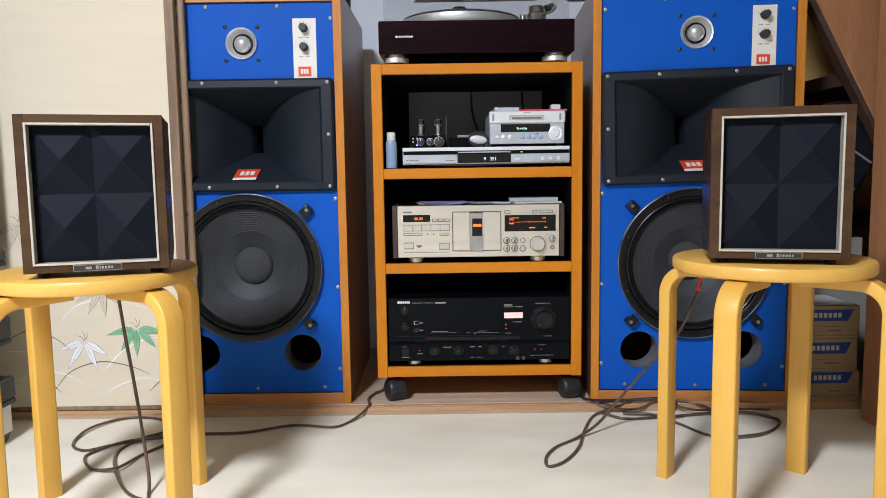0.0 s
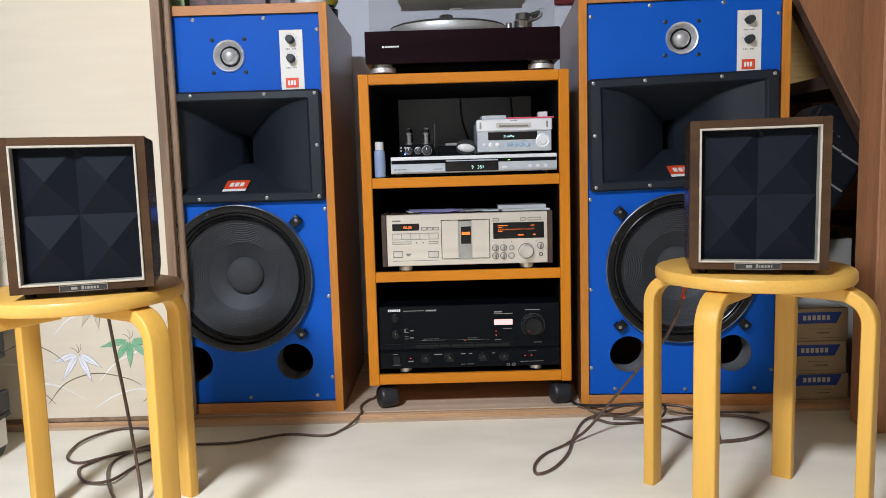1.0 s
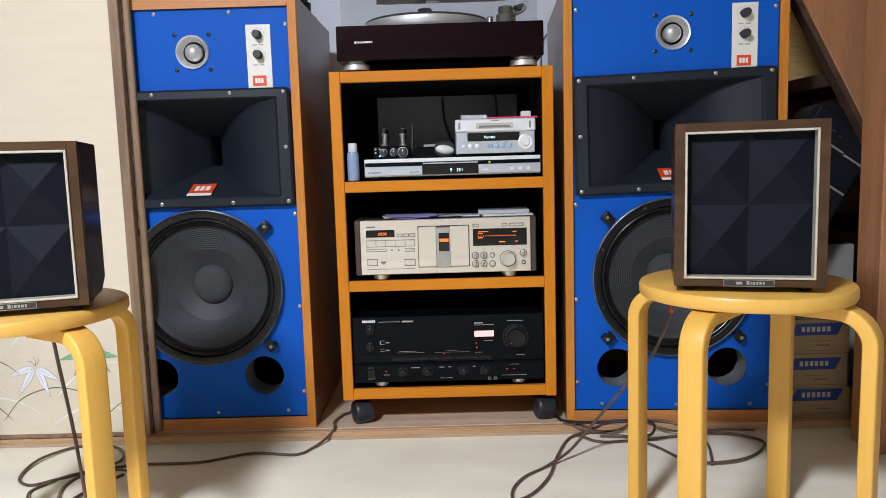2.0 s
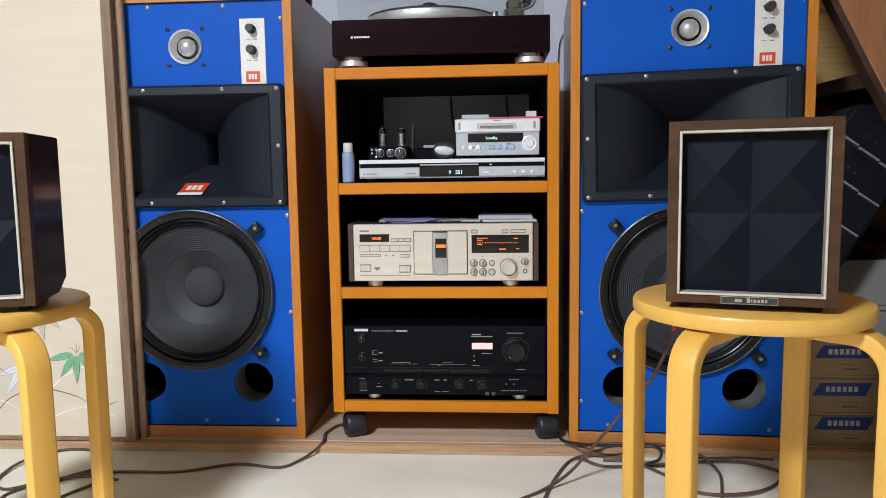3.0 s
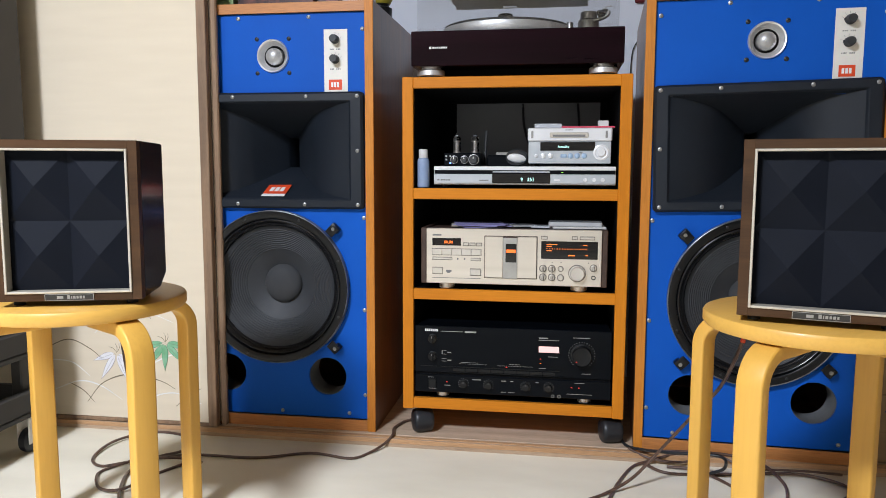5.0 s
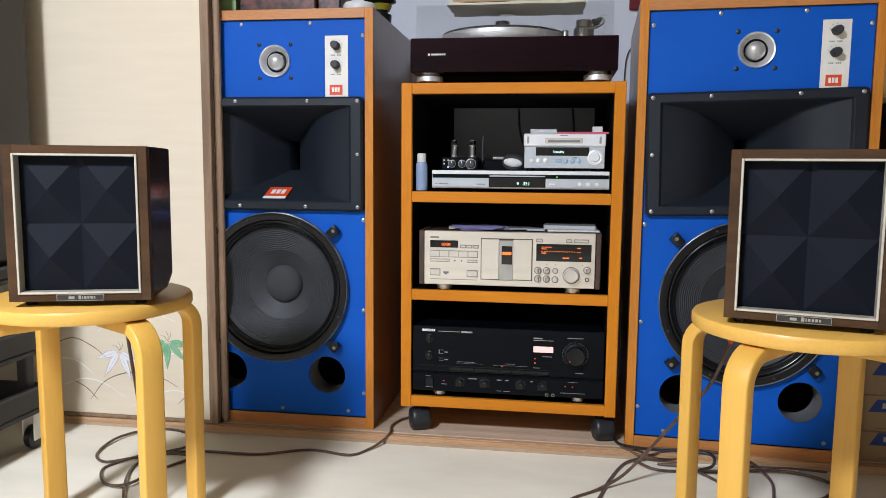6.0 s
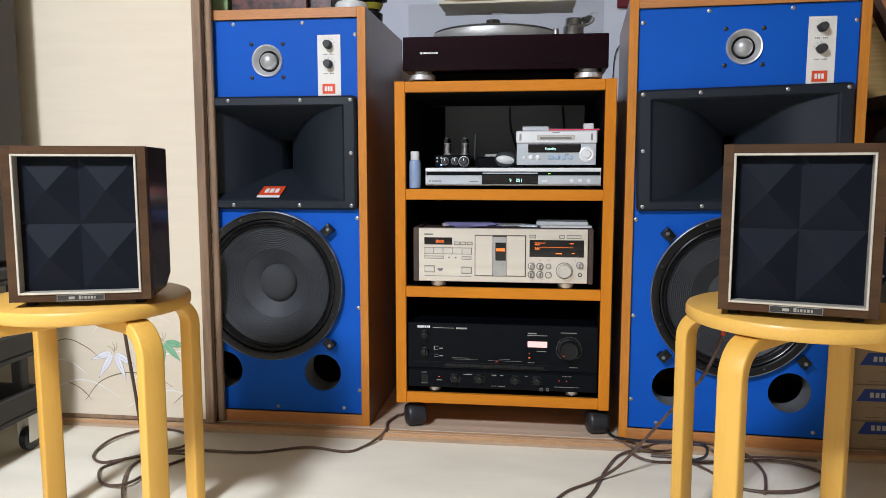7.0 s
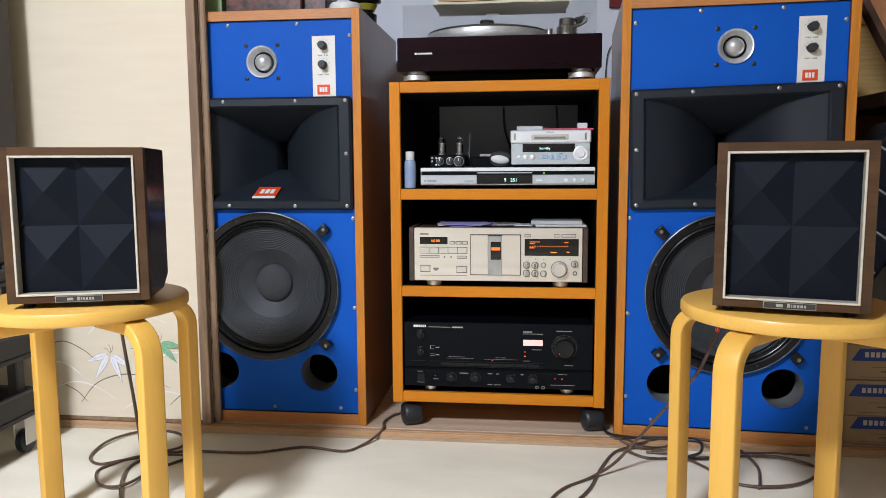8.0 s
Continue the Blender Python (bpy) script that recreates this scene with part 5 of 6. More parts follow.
for u, v, r, h in ((0.674, 0.69, 0.0062, 0.008), (0.724, 0.69, 0.0062, 0.008), (0.674, 0.845, 0.0062, 0.008), (0.724, 0.845, 0.0062, 0.008), (0.774, 0.69, 0.0048, 0.003), (0.774, 0.85, 0.0058, 0.003), (0.956, 0.665, 0.0062, 0.008)):
    bm = bmesh.new()
    lathe(bm, [(r * 1.1, 0), (r * 1.1, 0.0012), (r, 0.0015), (r, h), (r * 0.85, h + 0.001), (0, h + 0.001)], (dx(u), YF, dz(v)), "y", 20)
    if h > 0.005:
        box(bm, dx(u) - 0.0008, dx(u) + 0.0008, YF - h - 0.0035, YF - h, dz(v) - r * 0.9, dz(v) + r * 0.9, 0.0003)
    kb = part("knob", bm, M_CHAMP2, ck, "small champagne knob")
    bm = bmesh.new()
    lathe(bm, [(r * 1.45, 0), (r * 1.45, 0.0004), (r * 1.12, 0.0004), (r * 1.12, 0)], (dx(u), YF, dz(v)), "y", 20)
    part("ring", bm, M_KEYGAP, kb, "dark ring round the knob")
    if h > 0.005:
        bars("slot", [(dx(u) - 0.0022, dx(u) - 0.001, dz(v) - r * 0.8, dz(v) + r * 0.8), (dx(u) + 0.001, dx(u) + 0.0022, dz(v) - r * 0.8, dz(v) + r * 0.8)], YF - h - 0.0008, M_BLACKM, kb, 0.0004)
bm = bmesh.new()
lathe(bm, [(0.0185, 0), (0.0185, 0.0012), (0.0165, 0.0015), (0.0163, 0.016), (0.015, 0.0175), (0.009, 0.017), (0, 0.017)], (dx(0.866), YF, dz(0.765)), "y", 40)
lk = part("level_knob", bm, M_CHAMP2, ck, "large champagne level knob")
bm = bmesh.new()
lathe(bm, [(0.0205, 0), (0.0205, 0.0004), (0.0187, 0.0004), (0.0187, 0)], (dx(0.866), YF, dz(0.765)), "y", 40)
part("ring", bm, M_KEYGAP, lk, "dark ring round the knob")
bm = bmesh.new()
lathe(bm, [(0.0052, 0), (0.0052, 0.002), (0.0035, 0.002), (0.003, -0.004), (0, -0.004)], (dx(0.957), YF, dz(0.835)), "y", 18)
part("headphone_jack", bm, M_BLACKM, ck, "black headphone socket")
bars("dot_print", [(dx(u), dx(u + 0.006), dz(0.585), dz(0.57)) for u in (0.722, 0.772, 0.925)], YF, M_GREYP, ck, 0.0003)
for x in (-0.162, 0.157):
    for y in (0.03, 0.26):
        bm = bmesh.new()
        lathe(bm, [(0, SH2), (0.018, SH2), (0.0195, 0.394), (0.0195, 0.404), (0.017, 0.4075), (0.017, 0.4092), (0, 0.4092)], (x, y, 0), "z", 30)
        part("foot", bm, M_CHAMP, ck, "champagne round foot")
rebase(ck, 0, 0.15, SH2)

# discs and sleeves lying on the cassette deck
TOPD = 0.5416
for k, (cx, cy, w, d, rz, mt, zz, lab) in enumerate(((-0.085, 0.085, 0.12, 0.12, 24, M_PURPLE, 0.0, "lavender paper disc sleeve on the cassette deck"), (-0.098, 0.095, 0.125, 0.125, 8, M_PAPER, 0.0014, "pale paper disc sleeve on the cassette deck"), (-0.075, 0.09, 0.12, 0.12, -20, M_PURPLE, 0.0028, "lavender paper disc sleeve on the cassette deck"), (-0.09, 0.085, 0.12, 0.12, 12, M_PURPLE, 0.0044, "lavender paper disc sleeve on the cassette deck"))):
    sl = thing("disc_sleeve", lab, "disc sleeve", pose(cx, cy, TOPD + zz, 0, 0, rz), "disc sleeves")
    bm = bmesh.new()
    bmesh.ops.create_grid(bm, x_segments=8, y_segments=8, size=0.5)
    for v in bm.verts:
        v.co = (v.co.x * w, v.co.y * d, 0.0002 + 0.004 * (max(0, abs(v.co.x) - 0.25) * 2) ** 2 + 0.0015 * k * (v.co.y + 0.5) * 0.4)
    bmesh.ops.solidify(bm, geom=bm.faces[:], thickness=0.0011)
    part("sleeve", bm, mt, sl)
jewel_case(0.09, 0.215, 0.012, 0.135, TOPD, 0.0052, 3, M_PAPER, "clear disc case on the cassette deck")
jewel_case(0.085, 0.21, 0.02, 0.143, TOPD + 0.0054, 0.0098, -2, M_GREYP, "clear disc case stacked on another")
jewel_case(-0.012, 0.05, 0.05, 0.11, TOPD, 0.0045, 18, M_BLACKP, "small black disc case on the cassette deck")
jewel_case(0.044, 0.088, 0.03, 0.08, TOPD, 0.0042, -5, M_SILVER, "small clear disc case on the cassette deck")

# ---- amplifier ----
SH3 = 0.1176
am = thing("amplifier", "black integrated amplifier with a large volume knob", "amplifier")
AX, AB, AT, YA = 0.237, 0.133, 0.300, 0.0


def ax(u):
    return -AX + 2 * AX * u


def az(v):
    return AT - (AT - AB) * v


boxpart("case", (-AX + 0.003, AX - 0.003, YA + 0.008, 0.36, AB + 0.002, AT - 0.001), M_BLACKP, am, "black metal case", 0.0015)
boxpart("upper_front", (-AX, AX, YA, YA + 0.008, az(0.70), AT), M_BLACKP, am, "black upper faceplate", 0.0015)
boxpart("lower_front", (-AX, AX, YA, YA + 0.008, AB, az(0.73)), M_BLACKP, am, "black lower faceplate", 0.0015)
boxpart("groove", (-AX + 0.002, AX - 0.002, YA + 0.004, YA + 0.0079, az(0.73), az(0.70)), M_BLACKIN, am, "", 0.0)
bars("panel_line", [(ax(0.03), ax(0.115), az(0.607), az(0.60)), (ax(0.135), ax(0.745), az(0.607), az(0.60)), (ax(0.135), ax(0.745), az(0.685), az(0.68))], YA, M_BLACKP2, am, 0.0016)
for k in range(8):
    boxpart("selector_button", (ax(0.20 + 0.066 * k), ax(0.262 + 0.066 * k), YA - 0.0022, YA, az(0.67), az(0.622)), M_BLACKP2, am, "", 0.0005)
bars("maker_print", [(ax(0.052 + 0.0099 * k), ax(0.0598 + 0.0099 * k), az(0.082), az(0.046)) for k in range(7)], YA, M_WHITE, am, 0.0003)
bars("print", [(ax(0.135), ax(0.25), az(0.08), az(0.073)), (ax(0.26), ax(0.318), az(0.088), az(0.065)), (ax(0.638), ax(0.684), az(0.135), az(0.117)), (ax(0.636), ax(0.74), az(0.16), az(0.152)), (ax(0.81), ax(0.892), az(0.11), az(0.1)), (ax(0.24), ax(0.33), az(0.535), az(0.53)), (ax(0.23), ax(0.375), az(0.555), az(0.552)), (ax(0.43), ax(0.61), az(0.56), az(0.557)), (ax(0.49), ax(0.545), az(0.535), az(0.53)), (ax(0.64), ax(0.675), az(0.575), az(0.568)), (ax(0.685), ax(0.735), az(0.4), az(0.392)), (ax(0.855), ax(0.9), az(0.63), az(0.622)), (ax(0.14), ax(0.165), az(0.365), az(0.36)), (ax(0.14), ax(0.165), az(0.42), az(0.415)), (ax(0.14), ax(0.145), az(0.42), az(0.36)), (ax(0.14), ax(0.165), az(0.49), az(0.485)), (ax(0.14), ax(0.165), az(0.525), az(0.52)), (ax(0.17), ax(0.19), az(0.40), az(0.385)), (ax(0.17), ax(0.19), az(0.515), az(0.5)), (ax(0.07), ax(0.1), az(0.775), az(0.768)), (ax(0.07), ax(0.11), az(0.945), az(0.938)), (ax(0.155), ax(0.185), az(0.89), az(0.88)), (ax(0.3), ax(0.345), az(0.79), az(0.778)), (ax(0.45), ax(0.475), az(0.79), az(0.778)), (ax(0.495), ax(0.512), az(0.79), az(0.778)), (ax(0.625), ax(0.64), az(0.79), az(0.778)), (ax(0.45), ax(0.475), az(0.955), az(0.948)), (ax(0.485), ax(0.52), az(0.955), az(0.948)), (ax(0.82), ax(0.87), az(0.77), az(0.764)), (ax(0.78), ax(0.91), az(0.935), az(0.928))], YA, M_ALUD, am, 0.0003)
boxpart("display", (ax(0.638), ax(0.74), YA - 0.0012, YA, az(0.335), az(0.245)), M_PINKL, am, "pale pink lit window", 0.0004)
for u, v, mt in ((0.648, 0.432, M_LEDR), (0.648, 0.497, M_AMBER), (0.476, 0.575, M_LEDR), (0.168, 0.835, M_LEDR), (0.806, 0.835, M_LEDR), (0.843, 0.835, M_LEDR)):
    boxpart("indicator", (ax(u) - 0.0018, ax(u) + 0.0018, YA - 0.0008, YA, az(v) - 0.0009, az(v) + 0.0009), mt, am, "lit indicator", 0.0)
bm = bmesh.new()
lathe(bm, [(0.0265, 0), (0.0265, 0.002), (0.0235, 0.003), (0.023, 0.02), (0.0215, 0.0225), (0.019, 0.022), (0, 0.021)], (ax(0.853), YA, az(0.35)), "y", 48)
vol = part("volume_knob", bm, M_BLACKP2, am, "large black volume knob")
bm = bmesh.new()
lathe(bm, [(0.0015, 0), (0.0015, 0.0005), (0, 0.0005)], (ax(0.853) - 0.013, YA - 0.0218, az(0.35) - 0.012), "y", 8)
part("knob_mark", bm, M_LEDR, vol, "small lit mark")
spots = []
for k in range(25):
    a = radians(-50 + 280 * k / 24)
    cx, cz = ax(0.853) + 0.0305 * math.cos(a), az(0.35) + 0.0305 * math.sin(a)
    spots.append((cx - 0.0009, cx + 0.0009, cz - 0.0006, cz + 0.0006))
bars("volume_scale", spots, YA, M_ALUD, am, 0.0003)
for u, v in ((0.092, 0.19), (0.092, 0.45)):
    bm = bmesh.new()
    lathe(bm, [(0.0115, 0), (0.0115, 0.002), (0.0098, 0.003), (0.0095, 0.009), (0.0085, 0.010), (0, 0.010)], (ax(u), YA, az(v)), "y", 28)
    box(bm, ax(u) - 0.0032, ax(u) + 0.0032, YA - 0.0155, YA - 0.0098, az(v) - 0.0092, az(v) + 0.0092, 0.0012)
    kb = part("selector_knob", bm, M_BLACKP2, am, "black selector knob with a grip bar")
    bars("knob_mark", [(ax(u) - 0.0004, ax(u) + 0.0004, az(v) + 0.003, az(v) + 0.0085)], YA - 0.0155, M_ALUD, kb, 0.0002)
for u in (0.255, 0.385, 0.575, 0.69):
    bm = bmesh.new()
    lathe(bm, [(0.0105, 0), (0.0105, 0.0015), (0.0088, 0.002), (0.0085, 0.011), (0.0075, 0.012), (0, 0.0118)], (ax(u), YA, az(0.85)), "y", 28)
    kb = part("tone_knob", bm, M_BLACKP2, am, "small black tone knob")
    bars("knob_mark", [(ax(u) - 0.0005, ax(u) + 0.0005, az(0.85) + 0.003, az(0.85) + 0.0075)], YA - 0.0118, M_ALUD, kb, 0.0002)
    spots = []
    for k in range(11):
        a = radians(-40 + 26 * k)
        cx, cz = ax(u) + 0.0125 * math.cos(a), az(0.85) + 0.0125 * math.sin(a)
        spots.append((cx - 0.0006, cx + 0.0006, cz - 0.0005, cz + 0.0005))
    bars("knob_scale", spots, YA, M_ALUD, am, 0.0003)
boxpart("power_button", (ax(0.072), ax(0.112), YA - 0.004, YA, az(0.925), az(0.795)), M_BLACKP2, am, "black power button", 0.001)
for u in (0.712, 0.744):
    bm = bmesh.new()
    lathe(bm, [(0.0042, 0), (0.0042, 0.0015), (0.003, 0.0015), (0.0028, -0.003), (0, -0.003)], (ax(u), YA, az(0.975)), "y", 14)
    part("jack", bm, M_ALUD, am)
for x in (-0.172, 0.177):
    for y in (0.035, 0.3):
        bm = bmesh.new()
        lathe(bm, [(0, SH3), (0.0155, SH3), (0.017, 0.1195), (0.017, 0.1295), (0.0145, 0.133), (0.0145, 0.1352), (0, 0.1352)], (x, y, 0), "z", 28)
        part("foot", bm, M_ALU, am, "silver round foot")
rebase(am, 0, 0.18, SH3)


# ---- cables ----
def cable(name, label, pts, r=0.0034, mt=M_CABLE):
    c = tagged(new(name, None), label, "cable")
    bm = bmesh.new()
    tube(bm, pts, r, 8, 7)
    part("sheath", bm, mt, c)
    return c


def flat(pts, z=0.0035):
    return [(x, y, z + 0.004 * ((k * 7) % 3 == 0)) for k, (x, y) in enumerate(pts)]


cable("speaker_cable", "brown speaker cable coiled on the floor beside the stool",
      [(-0.70, -0.515, 0.47), (-0.73, -0.47, 0.43), (-0.728, -0.455, 0.33), (-0.714, -0.45, 0.2), (-0.698, -0.46, 0.09), (-0.684, -0.48, 0.03), (-0.678, -0.50, 0.0045), (-0.672, -0.53, 0.0038), (-0.725, -0.492, 0.0038)]
      + flat([(-0.791, -0.393), (-0.837, -0.28), (-0.82, -0.2), (-0.77, -0.15), (-0.82, -0.06), (-0.917, -0.045), (-0.971, -0.128), (-0.966, -0.223), (-0.918, -0.267), (-0.863, -0.245), (-0.787, -0.185)], 0.0038)
      + [(-0.72, -0.168, 0.004), (-0.584, -0.163, 0.0038), (-0.47, -0.116, 0.0038), (-0.369, -0.132, 0.0038), (-0.332, -0.092, 0.0038), (-0.304, -0.046, 0.012), (-0.29, -0.024, 0.0255), (-0.297, 0.029, 0.0245), (-0.283, 0.079, 0.0245), (-0.261, 0.143, 0.0245), (-0.26, 0.5, 0.0245)])
cable("speaker_cable", "brown speaker cable looped on the floor beside the stool",
      [(-0.70, -0.21, 0.0038), (-0.764, -0.205, 0.0085), (-0.844, -0.228, 0.0085), (-0.893, -0.278, 0.0038), (-0.893, -0.318, 0.0038), (-0.847, -0.376, 0.0038), (-0.791, -0.385, 0.010), (-0.775, -0.299, 0.0038), (-0.745, -0.24, 0.0038), (-0.733, -0.222, 0.0038)])
cable("speaker_cable", "brown speaker cable hanging down behind the stool",
      [(0.475, -0.508, 0.50), (0.466, -0.44, 0.475), (0.456, -0.398, 0.465), (0.4425, -0.389, 0.41), (0.4365, -0.385, 0.374), (0.412, -0.348, 0.283), (0.382, -0.28, 0.208), (0.345, -0.215, 0.125), (0.318, -0.185, 0.075), (0.27, -0.195, 0.025), (0.213, -0.232, 0.0045), (0.159, -0.283, 0.0038), (0.128, -0.342, 0.0038), (0.126, -0.392, 0.0038), (0.165, -0.366, 0.0038), (0.21, -0.285, 0.0038), (0.243, -0.177, 0.0038), (0.285, -0.075, 0.0038), (0.33, -0.05, 0.012), (0.40, -0.022, 0.026)])
bm = bmesh.new()
tube(bm, [(0.4475, -0.391, 0.43), (0.4425, -0.389, 0.41), (0.4365, -0.385, 0.374)], 0.0046, 8)
part("red_sleeve", bm, M_RED, bpy.data.objects["speaker_cable.002"], "red insulating sleeve")
cable("speaker_cable", "brown speaker cable in wide loops before the threshold",
      flat([(0.31, -0.06), (0.365, -0.1), (0.497, -0.084), (0.646, -0.068), (0.733, -0.115), (0.694, -0.187), (0.619, -0.237), (0.531, -0.226), (0.48, -0.138), (0.427, -0.081), (0.363, -0.062)], 0.0038))
cable("speaker_cable", "brown speaker cable in a tangle on the threshold",
      [(0.31, -0.03, 0.0255), (0.35, -0.024, 0.0255), (0.42, -0.03, 0.03), (0.50, -0.022, 0.0255), (0.57, -0.05, 0.02), (0.60, -0.12, 0.006), (0.585, -0.2, 0.0038), (0.57, -0.245, 0.0038)])
cable("speaker_cable", "thin brown cable lying in a tangle on the threshold",
      [(0.28, -0.02, 0.0265), (0.33, -0.045, 0.014), (0.40, -0.05, 0.012), (0.47, -0.032, 0.0285), (0.54, -0.06, 0.012), (0.66, -0.055, 0.010), (0.74, -0.06, 0.009)], 0.0028)
cable("power_cable", "black cable behind the rack beside the blue speaker",
      [(0.275, 0.2, 0.0245), (0.27, 0.06, 0.0245), (0.276, 0.0, 0.0265), (0.30, -0.03, 0.03), (0.36, -0.095, 0.05), (0.44, -0.14, 0.068), (0.47, -0.145, 0.062), (0.475, -0.12, 0.03), (0.45, -0.10, 0.009)], 0.0036, M_CABLEB)
cable("wall_cable", "thin grey cable along the alcove wall", [(0.42, 0.612, 1.16), (0.395, 0.613, 1.128), (0.35, 0.613, 1.085), (0.322, 0.613, 1.045), (0.315, 0.613, 0.95)], 0.0016, M_CABLEB)
for x, z0, z1, xe in ((0.0, 0.85, 0.72, 0.03), (0.155, 0.85, 0.70, 0.162)):
    cable("signal_cable", "black signal cable hanging behind the rack shelf", [(x, 0.4045, z0 + 0.018), (x + 0.005, 0.403, z0 - 0.05), (xe, 0.395, z1), (xe + 0.01, 0.38, 0.665), (xe + 0.01, 0.35, 0.6415)], 0.0035, M_CABLEB)

# ---- things on the blue speaker ----
ZS = 1.0812
bx = thing("lacquer_box", "mottled red and black lacquered box on the speaker", "box")
boxpart("body", (-0.70, -0.50, 0.05, 0.20, ZS, ZS + 0.09), M_LACQ, bx, "", 0.003)
rebase(bx, -0.60, 0.125, ZS)
bx2 = thing("lacquer_box", "small mottled black lacquered box on the speaker", "box")
boxpart("body", (-0.493, -0.435, 0.05, 0.16, ZS, ZS + 0.08), M_LACQ, bx2, "", 0.003)
rebase(bx2, -0.464, 0.105, ZS)
gc = thing("green_card", "pale green card box on the speaker", "card box")
boxpart("body", (-0.79, -0.715, 0.06, 0.16, ZS, ZS + 0.10), M_GREENP, gc, "", 0.001)
rebase(gc, -0.75, 0.11, ZS)
dish = thing("white_dish", "round white plastic lid on the speaker's corner", "lid")
bm = bmesh.new()
lathe(bm, [(0, ZS), (0.040, ZS), (0.042, ZS + 0.003), (0.040, ZS + 0.016), (0.037, ZS + 0.020), (0.02, ZS + 0.023), (0, ZS + 0.0235)], (-0.388, 0.06, 0), "z", 40)
part("body", bm, M_CERAMIC, dish)
rebase(dish, -0.388, 0.06, ZS)
dr = thing("driver_unit", "small black speaker driver with yellow cone on the cabinet", "speaker driver")
bm = bmesh.new()
lathe(bm, [(0, ZS), (0.030, ZS), (0.031, ZS + 0.02), (0.022, ZS + 0.024), (0.022, ZS + 0.03), (0.032, ZS + 0.05), (0.043, ZS + 0.054), (0.043, ZS + 0.058), (0.036, ZS + 0.058), (0.0, ZS + 0.052)], (-0.368, 0.20, 0), "z", 36)
part("basket", bm, M_BASKET, dr)
bm = bmesh.new()
lathe(bm, [(0.0235, ZS + 0.031), (0.030, ZS + 0.0445), (0.0315, ZS + 0.046), (0.0325, ZS + 0.0445), (0.0255, ZS + 0.0305)], (-0.368, 0.20, 0), "z", 30)
part("cone", bm, M_YELLOW, dr, "yellow cone")
rebase(dr, -0.368, 0.20, ZS)
tag = thing("red_cloth", "dark red cloth hanging on the alcove wall", "cloth")
boxpart("cloth", (0.324, 0.395, 0.606, 0.6195, 1.185, 1.30), surface("dark_red_cloth", (0.22, 0.03, 0.035), rough=0.85, bump=0.4), tag, "", 0.003)
rebase(tag, 0.36, 0.613, 1.185)

# ---- under the stair ----
zc = 0.0203
for k, h in enumerate((0.070, 0.0865, 0.0865)):
    cb = thing("speaker_carton", ("brown cardboard carton with blue printed slant, bottom of a stack", "brown cardboard carton with blue printed slant, middle of a stack", "brown cardboard carton with blue printed slant and white paper on top")[k], "carton", None, "stacked cartons")
    dxo = (0.002, -0.004, 0.0)[k]
    box_ = boxpart("carton", (0.825 + dxo, 0.998 + dxo, 0.0 + 0.003 * k, 0.2, zc, zc + h), M_CARD, cb, "", 0.0015)
    yb = 0.003 * k
    zl = zc + h * 0.54
    bm = bmesh.new()
    prism(bm, [(0.848 + dxo, zl), (0.966 + dxo, zl), (0.981 + dxo, zl + 0.030), (0.866 + dxo, zl + 0.030)], yb - 0.0004, yb - 0.0001)
    pr = part("blue_print", bm, M_LOGOB, cb, "blue slanted print", False)
    bars("white_print", [(0.878 + dxo + 0.0125 * q, 0.8865 + dxo + 0.0125 * q, zl + 0.009, zl + 0.0215) for q in range(6)], yb - 0.0004, M_PAPER, pr, 0.0003)
    bars("small_print", [(0.895 + dxo, 0.955 + dxo, zc + h * 0.36, zc + h * 0.375), (0.915 + dxo, 0.95 + dxo, zc + h * 0.22, zc + h * 0.27), (0.87 + dxo, 0.99 + dxo, zc + h * 0.08, zc + h * 0.095)], yb - 0.0001, M_LINEB, cb, 0.0003)
    rebase(cb, 0.91, 0.1, zc)
    zc += h + 0.0002
pp = thing("white_sheet", "white paper sheet lying on the cartons", "paper sheet")
boxpart("sheet", (0.87, 0.99, 0.02, 0.17, zc, zc + 0.0012), M_WHITE, pp, "", 0.0)
rebase(pp, 0.93, 0.1, zc)
bin_ = thing("pale_carton", "pale grey carton standing on the storage bin", "carton")
boxpart("carton", (0.85, 1.13, 0.24, 0.42, 0.3024, 0.42), M_STORE, bin_, "", 0.002)
boxpart("tape", (0.94, 0.975, 0.2392, 0.2398, 0.3024, 0.418), M_CARD, bin_, "brown parcel tape", 0.0)
rebase(bin_, 0.99, 0.33, 0.3024)
store = thing("storage_bin", "low grey storage cabinet under the stair", "storage bin")
boxpart("body", (0.83, 1.17, 0.23, 0.54, 0.0203, 0.29), M_STORE, store, "", 0.004)
boxpart("lid", (0.825, 1.175, 0.226, 0.545, 0.2902, 0.302), M_STORE, store, "", 0.003)
rebase(store, 1.0, 0.385, 0.0203)
cl = thing("black_cloth", "crumpled black cloth on the pale carton", "cloth")
bm = bmesh.new()
bmesh.ops.create_grid(bm, x_segments=26, y_segments=20, size=0.5)
for v in bm.verts:
    hgt = 0.02 + 0.026 * noise.noise(Vector((v.co.x * 5, v.co.y * 5, 2.0))) + 0.012 * noise.noise(Vector((v.co.x * 14, v.co.y * 14, 7.0)))
    edge = max(abs(v.co.x), abs(v.co.y)) * 2
    v.co = (1.01 + v.co.x * 0.22, 0.31 + v.co.y * 0.12, 0.4225 + max(0.001, hgt * (1 - edge ** 4)))
bmesh.ops.solidify(bm, geom=bm.faces[:], thickness=0.002)
part("cloth", bm, M_CLOTH, cl)
rebase(cl, 1.01, 0.31, 0.4205)
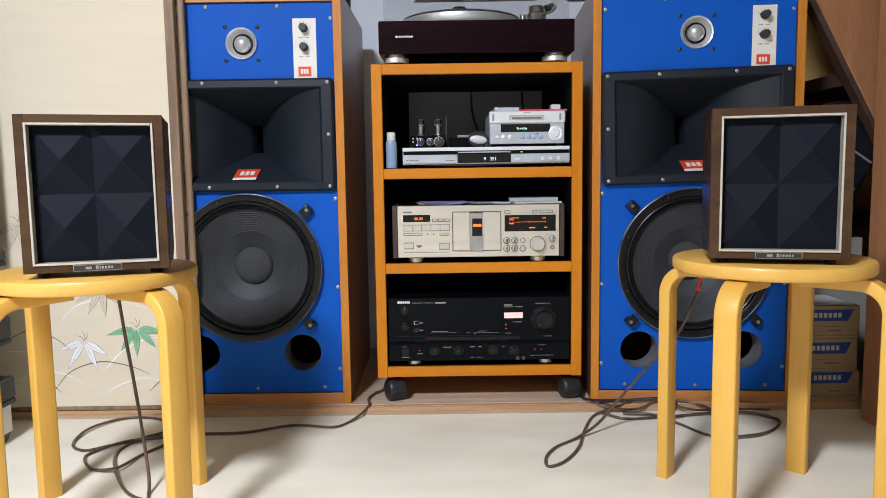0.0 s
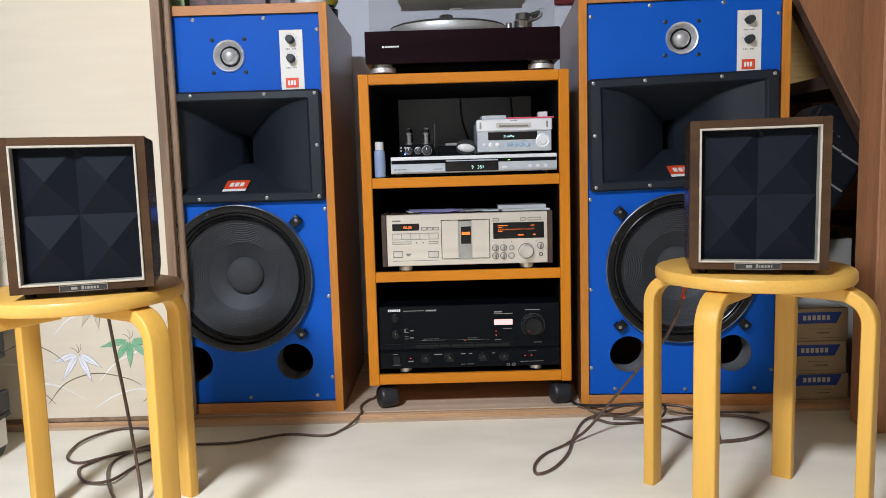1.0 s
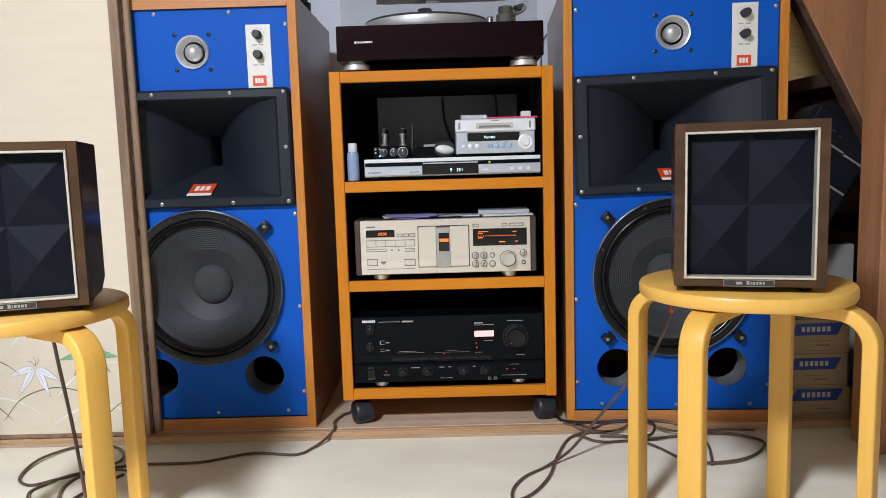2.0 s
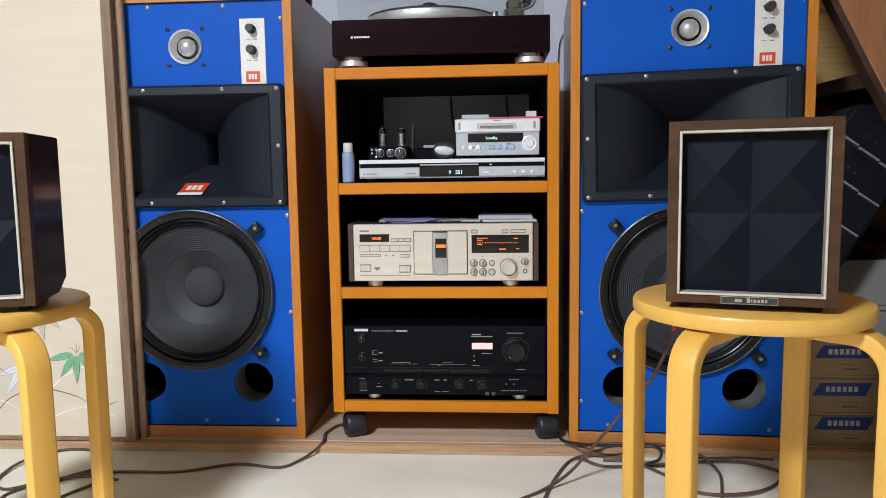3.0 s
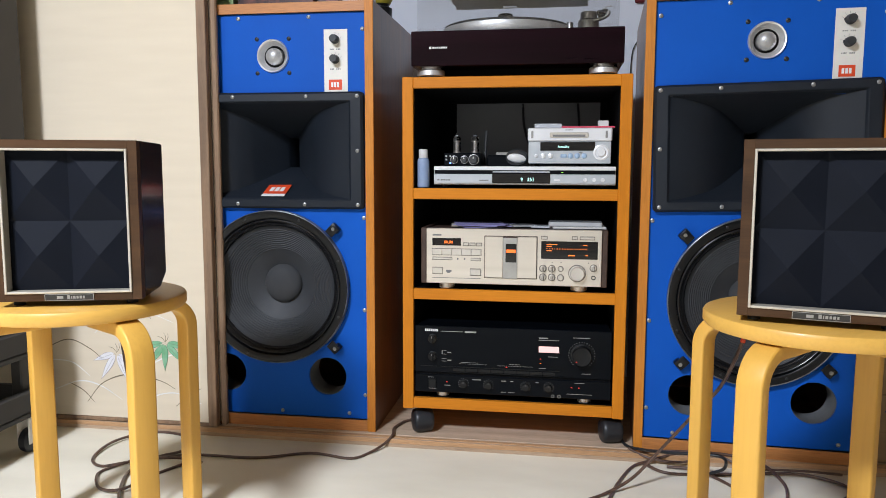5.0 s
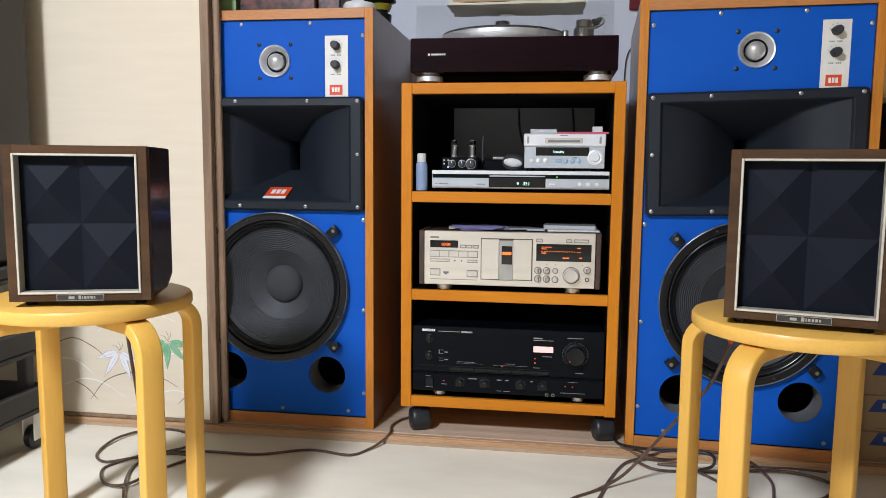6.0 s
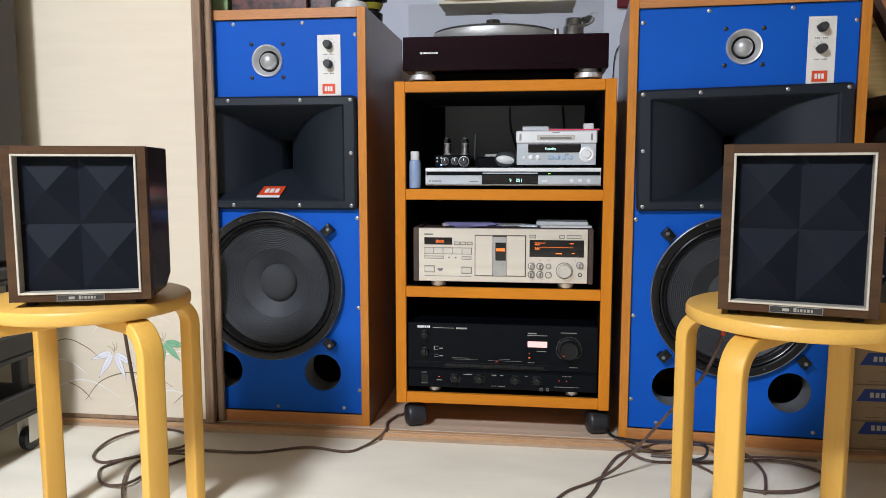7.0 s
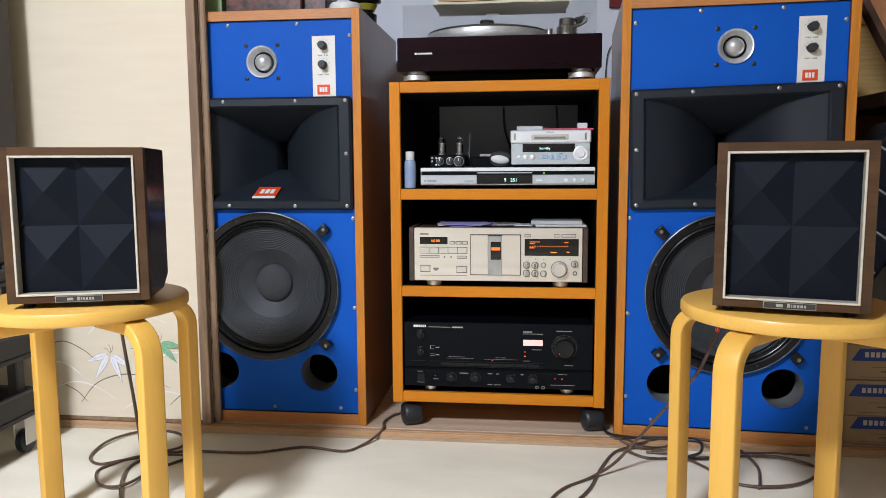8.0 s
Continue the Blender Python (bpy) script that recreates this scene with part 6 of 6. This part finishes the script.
# black case with bright ribs, leaning to one side
case = thing("black_case", "black moulded carrying case with bright ribs, leaning at an angle", "carrying case")
bm = bmesh.new()
prism(bm, [(-0.10, 0.02), (-0.10, 0.19), (-0.07, 0.222), (0.07, 0.222), (0.10, 0.19), (0.10, -0.316), (0.088, -0.30), (0.0, -0.15)], 0.0, 0.10)
bmesh.ops.bevel(bm, geom=list(bm.edges), offset=0.008, segments=2, affect="EDGES")
part("shell", bm, M_BLACKCASE, case, "black shell")
for zz in (-0.13, -0.045, 0.04, 0.125):
    bm = bmesh.new()
    for q in range(0 if zz > 0 else 1 if zz > -0.1 else 2, 3):
        box(bm, -0.09 + 0.06 * q, -0.034 + 0.06 * q, -0.0065, 0.002, zz - 0.0024 - 0.003 * q, zz + 0.0024 - 0.003 * q, 0.0006)
    part("rib", bm, M_ALU, case, "bright rib")
    boxpart("pocket", (-0.088 if zz > 0 else -0.03 if zz > -0.1 else 0.02, 0.088, -0.0035, 0.003, zz + 0.006, zz + 0.070), M_BLACKCASE, case, "black pocket panel", 0.003)
    bars("stud", [(-0.03, -0.022, zz + 0.03, zz + 0.034), (-0.008, 0.0, zz + 0.026, zz + 0.03)], -0.0035, M_ALUD, case, 0.001)
case.matrix_basis = Matrix.Translation((0.931, 0.105, 0.584)) @ Matrix.Rotation(radians(34), 4, "Y") @ Matrix.Rotation(radians(-4), 4, "X")

# ---- trolley beside the sliding door ----
tr = thing("utility_trolley", "dark grey plastic utility trolley with two deep trays", "trolley")
for z0, z1 in ((0.09, 0.155), (0.235, 0.30), (0.42, 0.46)):
    bm = bmesh.new()
    box(bm, -1.62, -1.125, -0.62, -0.165, z0, z0 + 0.012, 0.003)
    box(bm, -1.62, -1.60, -0.62, -0.165, z0 + 0.0125, z1, 0.004)
    box(bm, -1.145, -1.125, -0.62, -0.165, z0 + 0.0125, z1, 0.004)
    box(bm, -1.5995, -1.1455, -0.62, -0.60, z0 + 0.0125, z1, 0.004)
    box(bm, -1.5995, -1.1455, -0.185, -0.165, z0 + 0.0125, z1, 0.004)
    part("tray", bm, M_TROLLEY, tr, "deep grey tray")
for x in (-1.585, -1.16):
    for y in (-0.58, -0.205):
        boxpart("upright", (x - 0.014, x + 0.014, y - 0.014, y + 0.014, 0.1025, 0.4198), M_TROLLEY, tr, "", 0.003)
        bm = bmesh.new()
        lathe(bm, [(0, -0.011), (0.022, -0.011), (0.0285, -0.008), (0.03, 0), (0.0285, 0.008), (0.022, 0.011), (0, 0.011)], (x + 0.015, y, 0.0302), "x", 28)
        w = part("caster", bm, M_WHEEL, tr, "black caster wheel")
        bm = bmesh.new()
        box(bm, x - 0.002, x + 0.002, y - 0.02, y + 0.02, 0.025, 0.0895, 0.001)
        box(bm, x + 0.028, x + 0.032, y - 0.02, y + 0.02, 0.025, 0.0895, 0.001)
        part("caster_fork", bm, M_WHITEP, tr, "pale caster fork")
rebase(tr, -1.37, -0.39, 0.0)
gcab = thing("grey_cabinet", "tall dark grey equipment cabinet standing on the trolley", "equipment cabinet")
boxpart("body", (-1.64, -1.19, -0.45, -0.10, 0.4603, 1.30), M_GREYCAB, gcab, "", 0.006)
for z in (0.50, 0.53):
    bm = bmesh.new()
    lathe(bm, [(0.010, 0), (0.010, 0.006), (0.006, 0.006), (0.0055, -0.004), (0, -0.004)], (-1.225, -0.45, z), "y", 20)
    part("socket", bm, M_CARD if z == 0.50 else M_ALUD, gcab, "round socket")
rebase(gcab, -1.42, -0.27, 0.4603)
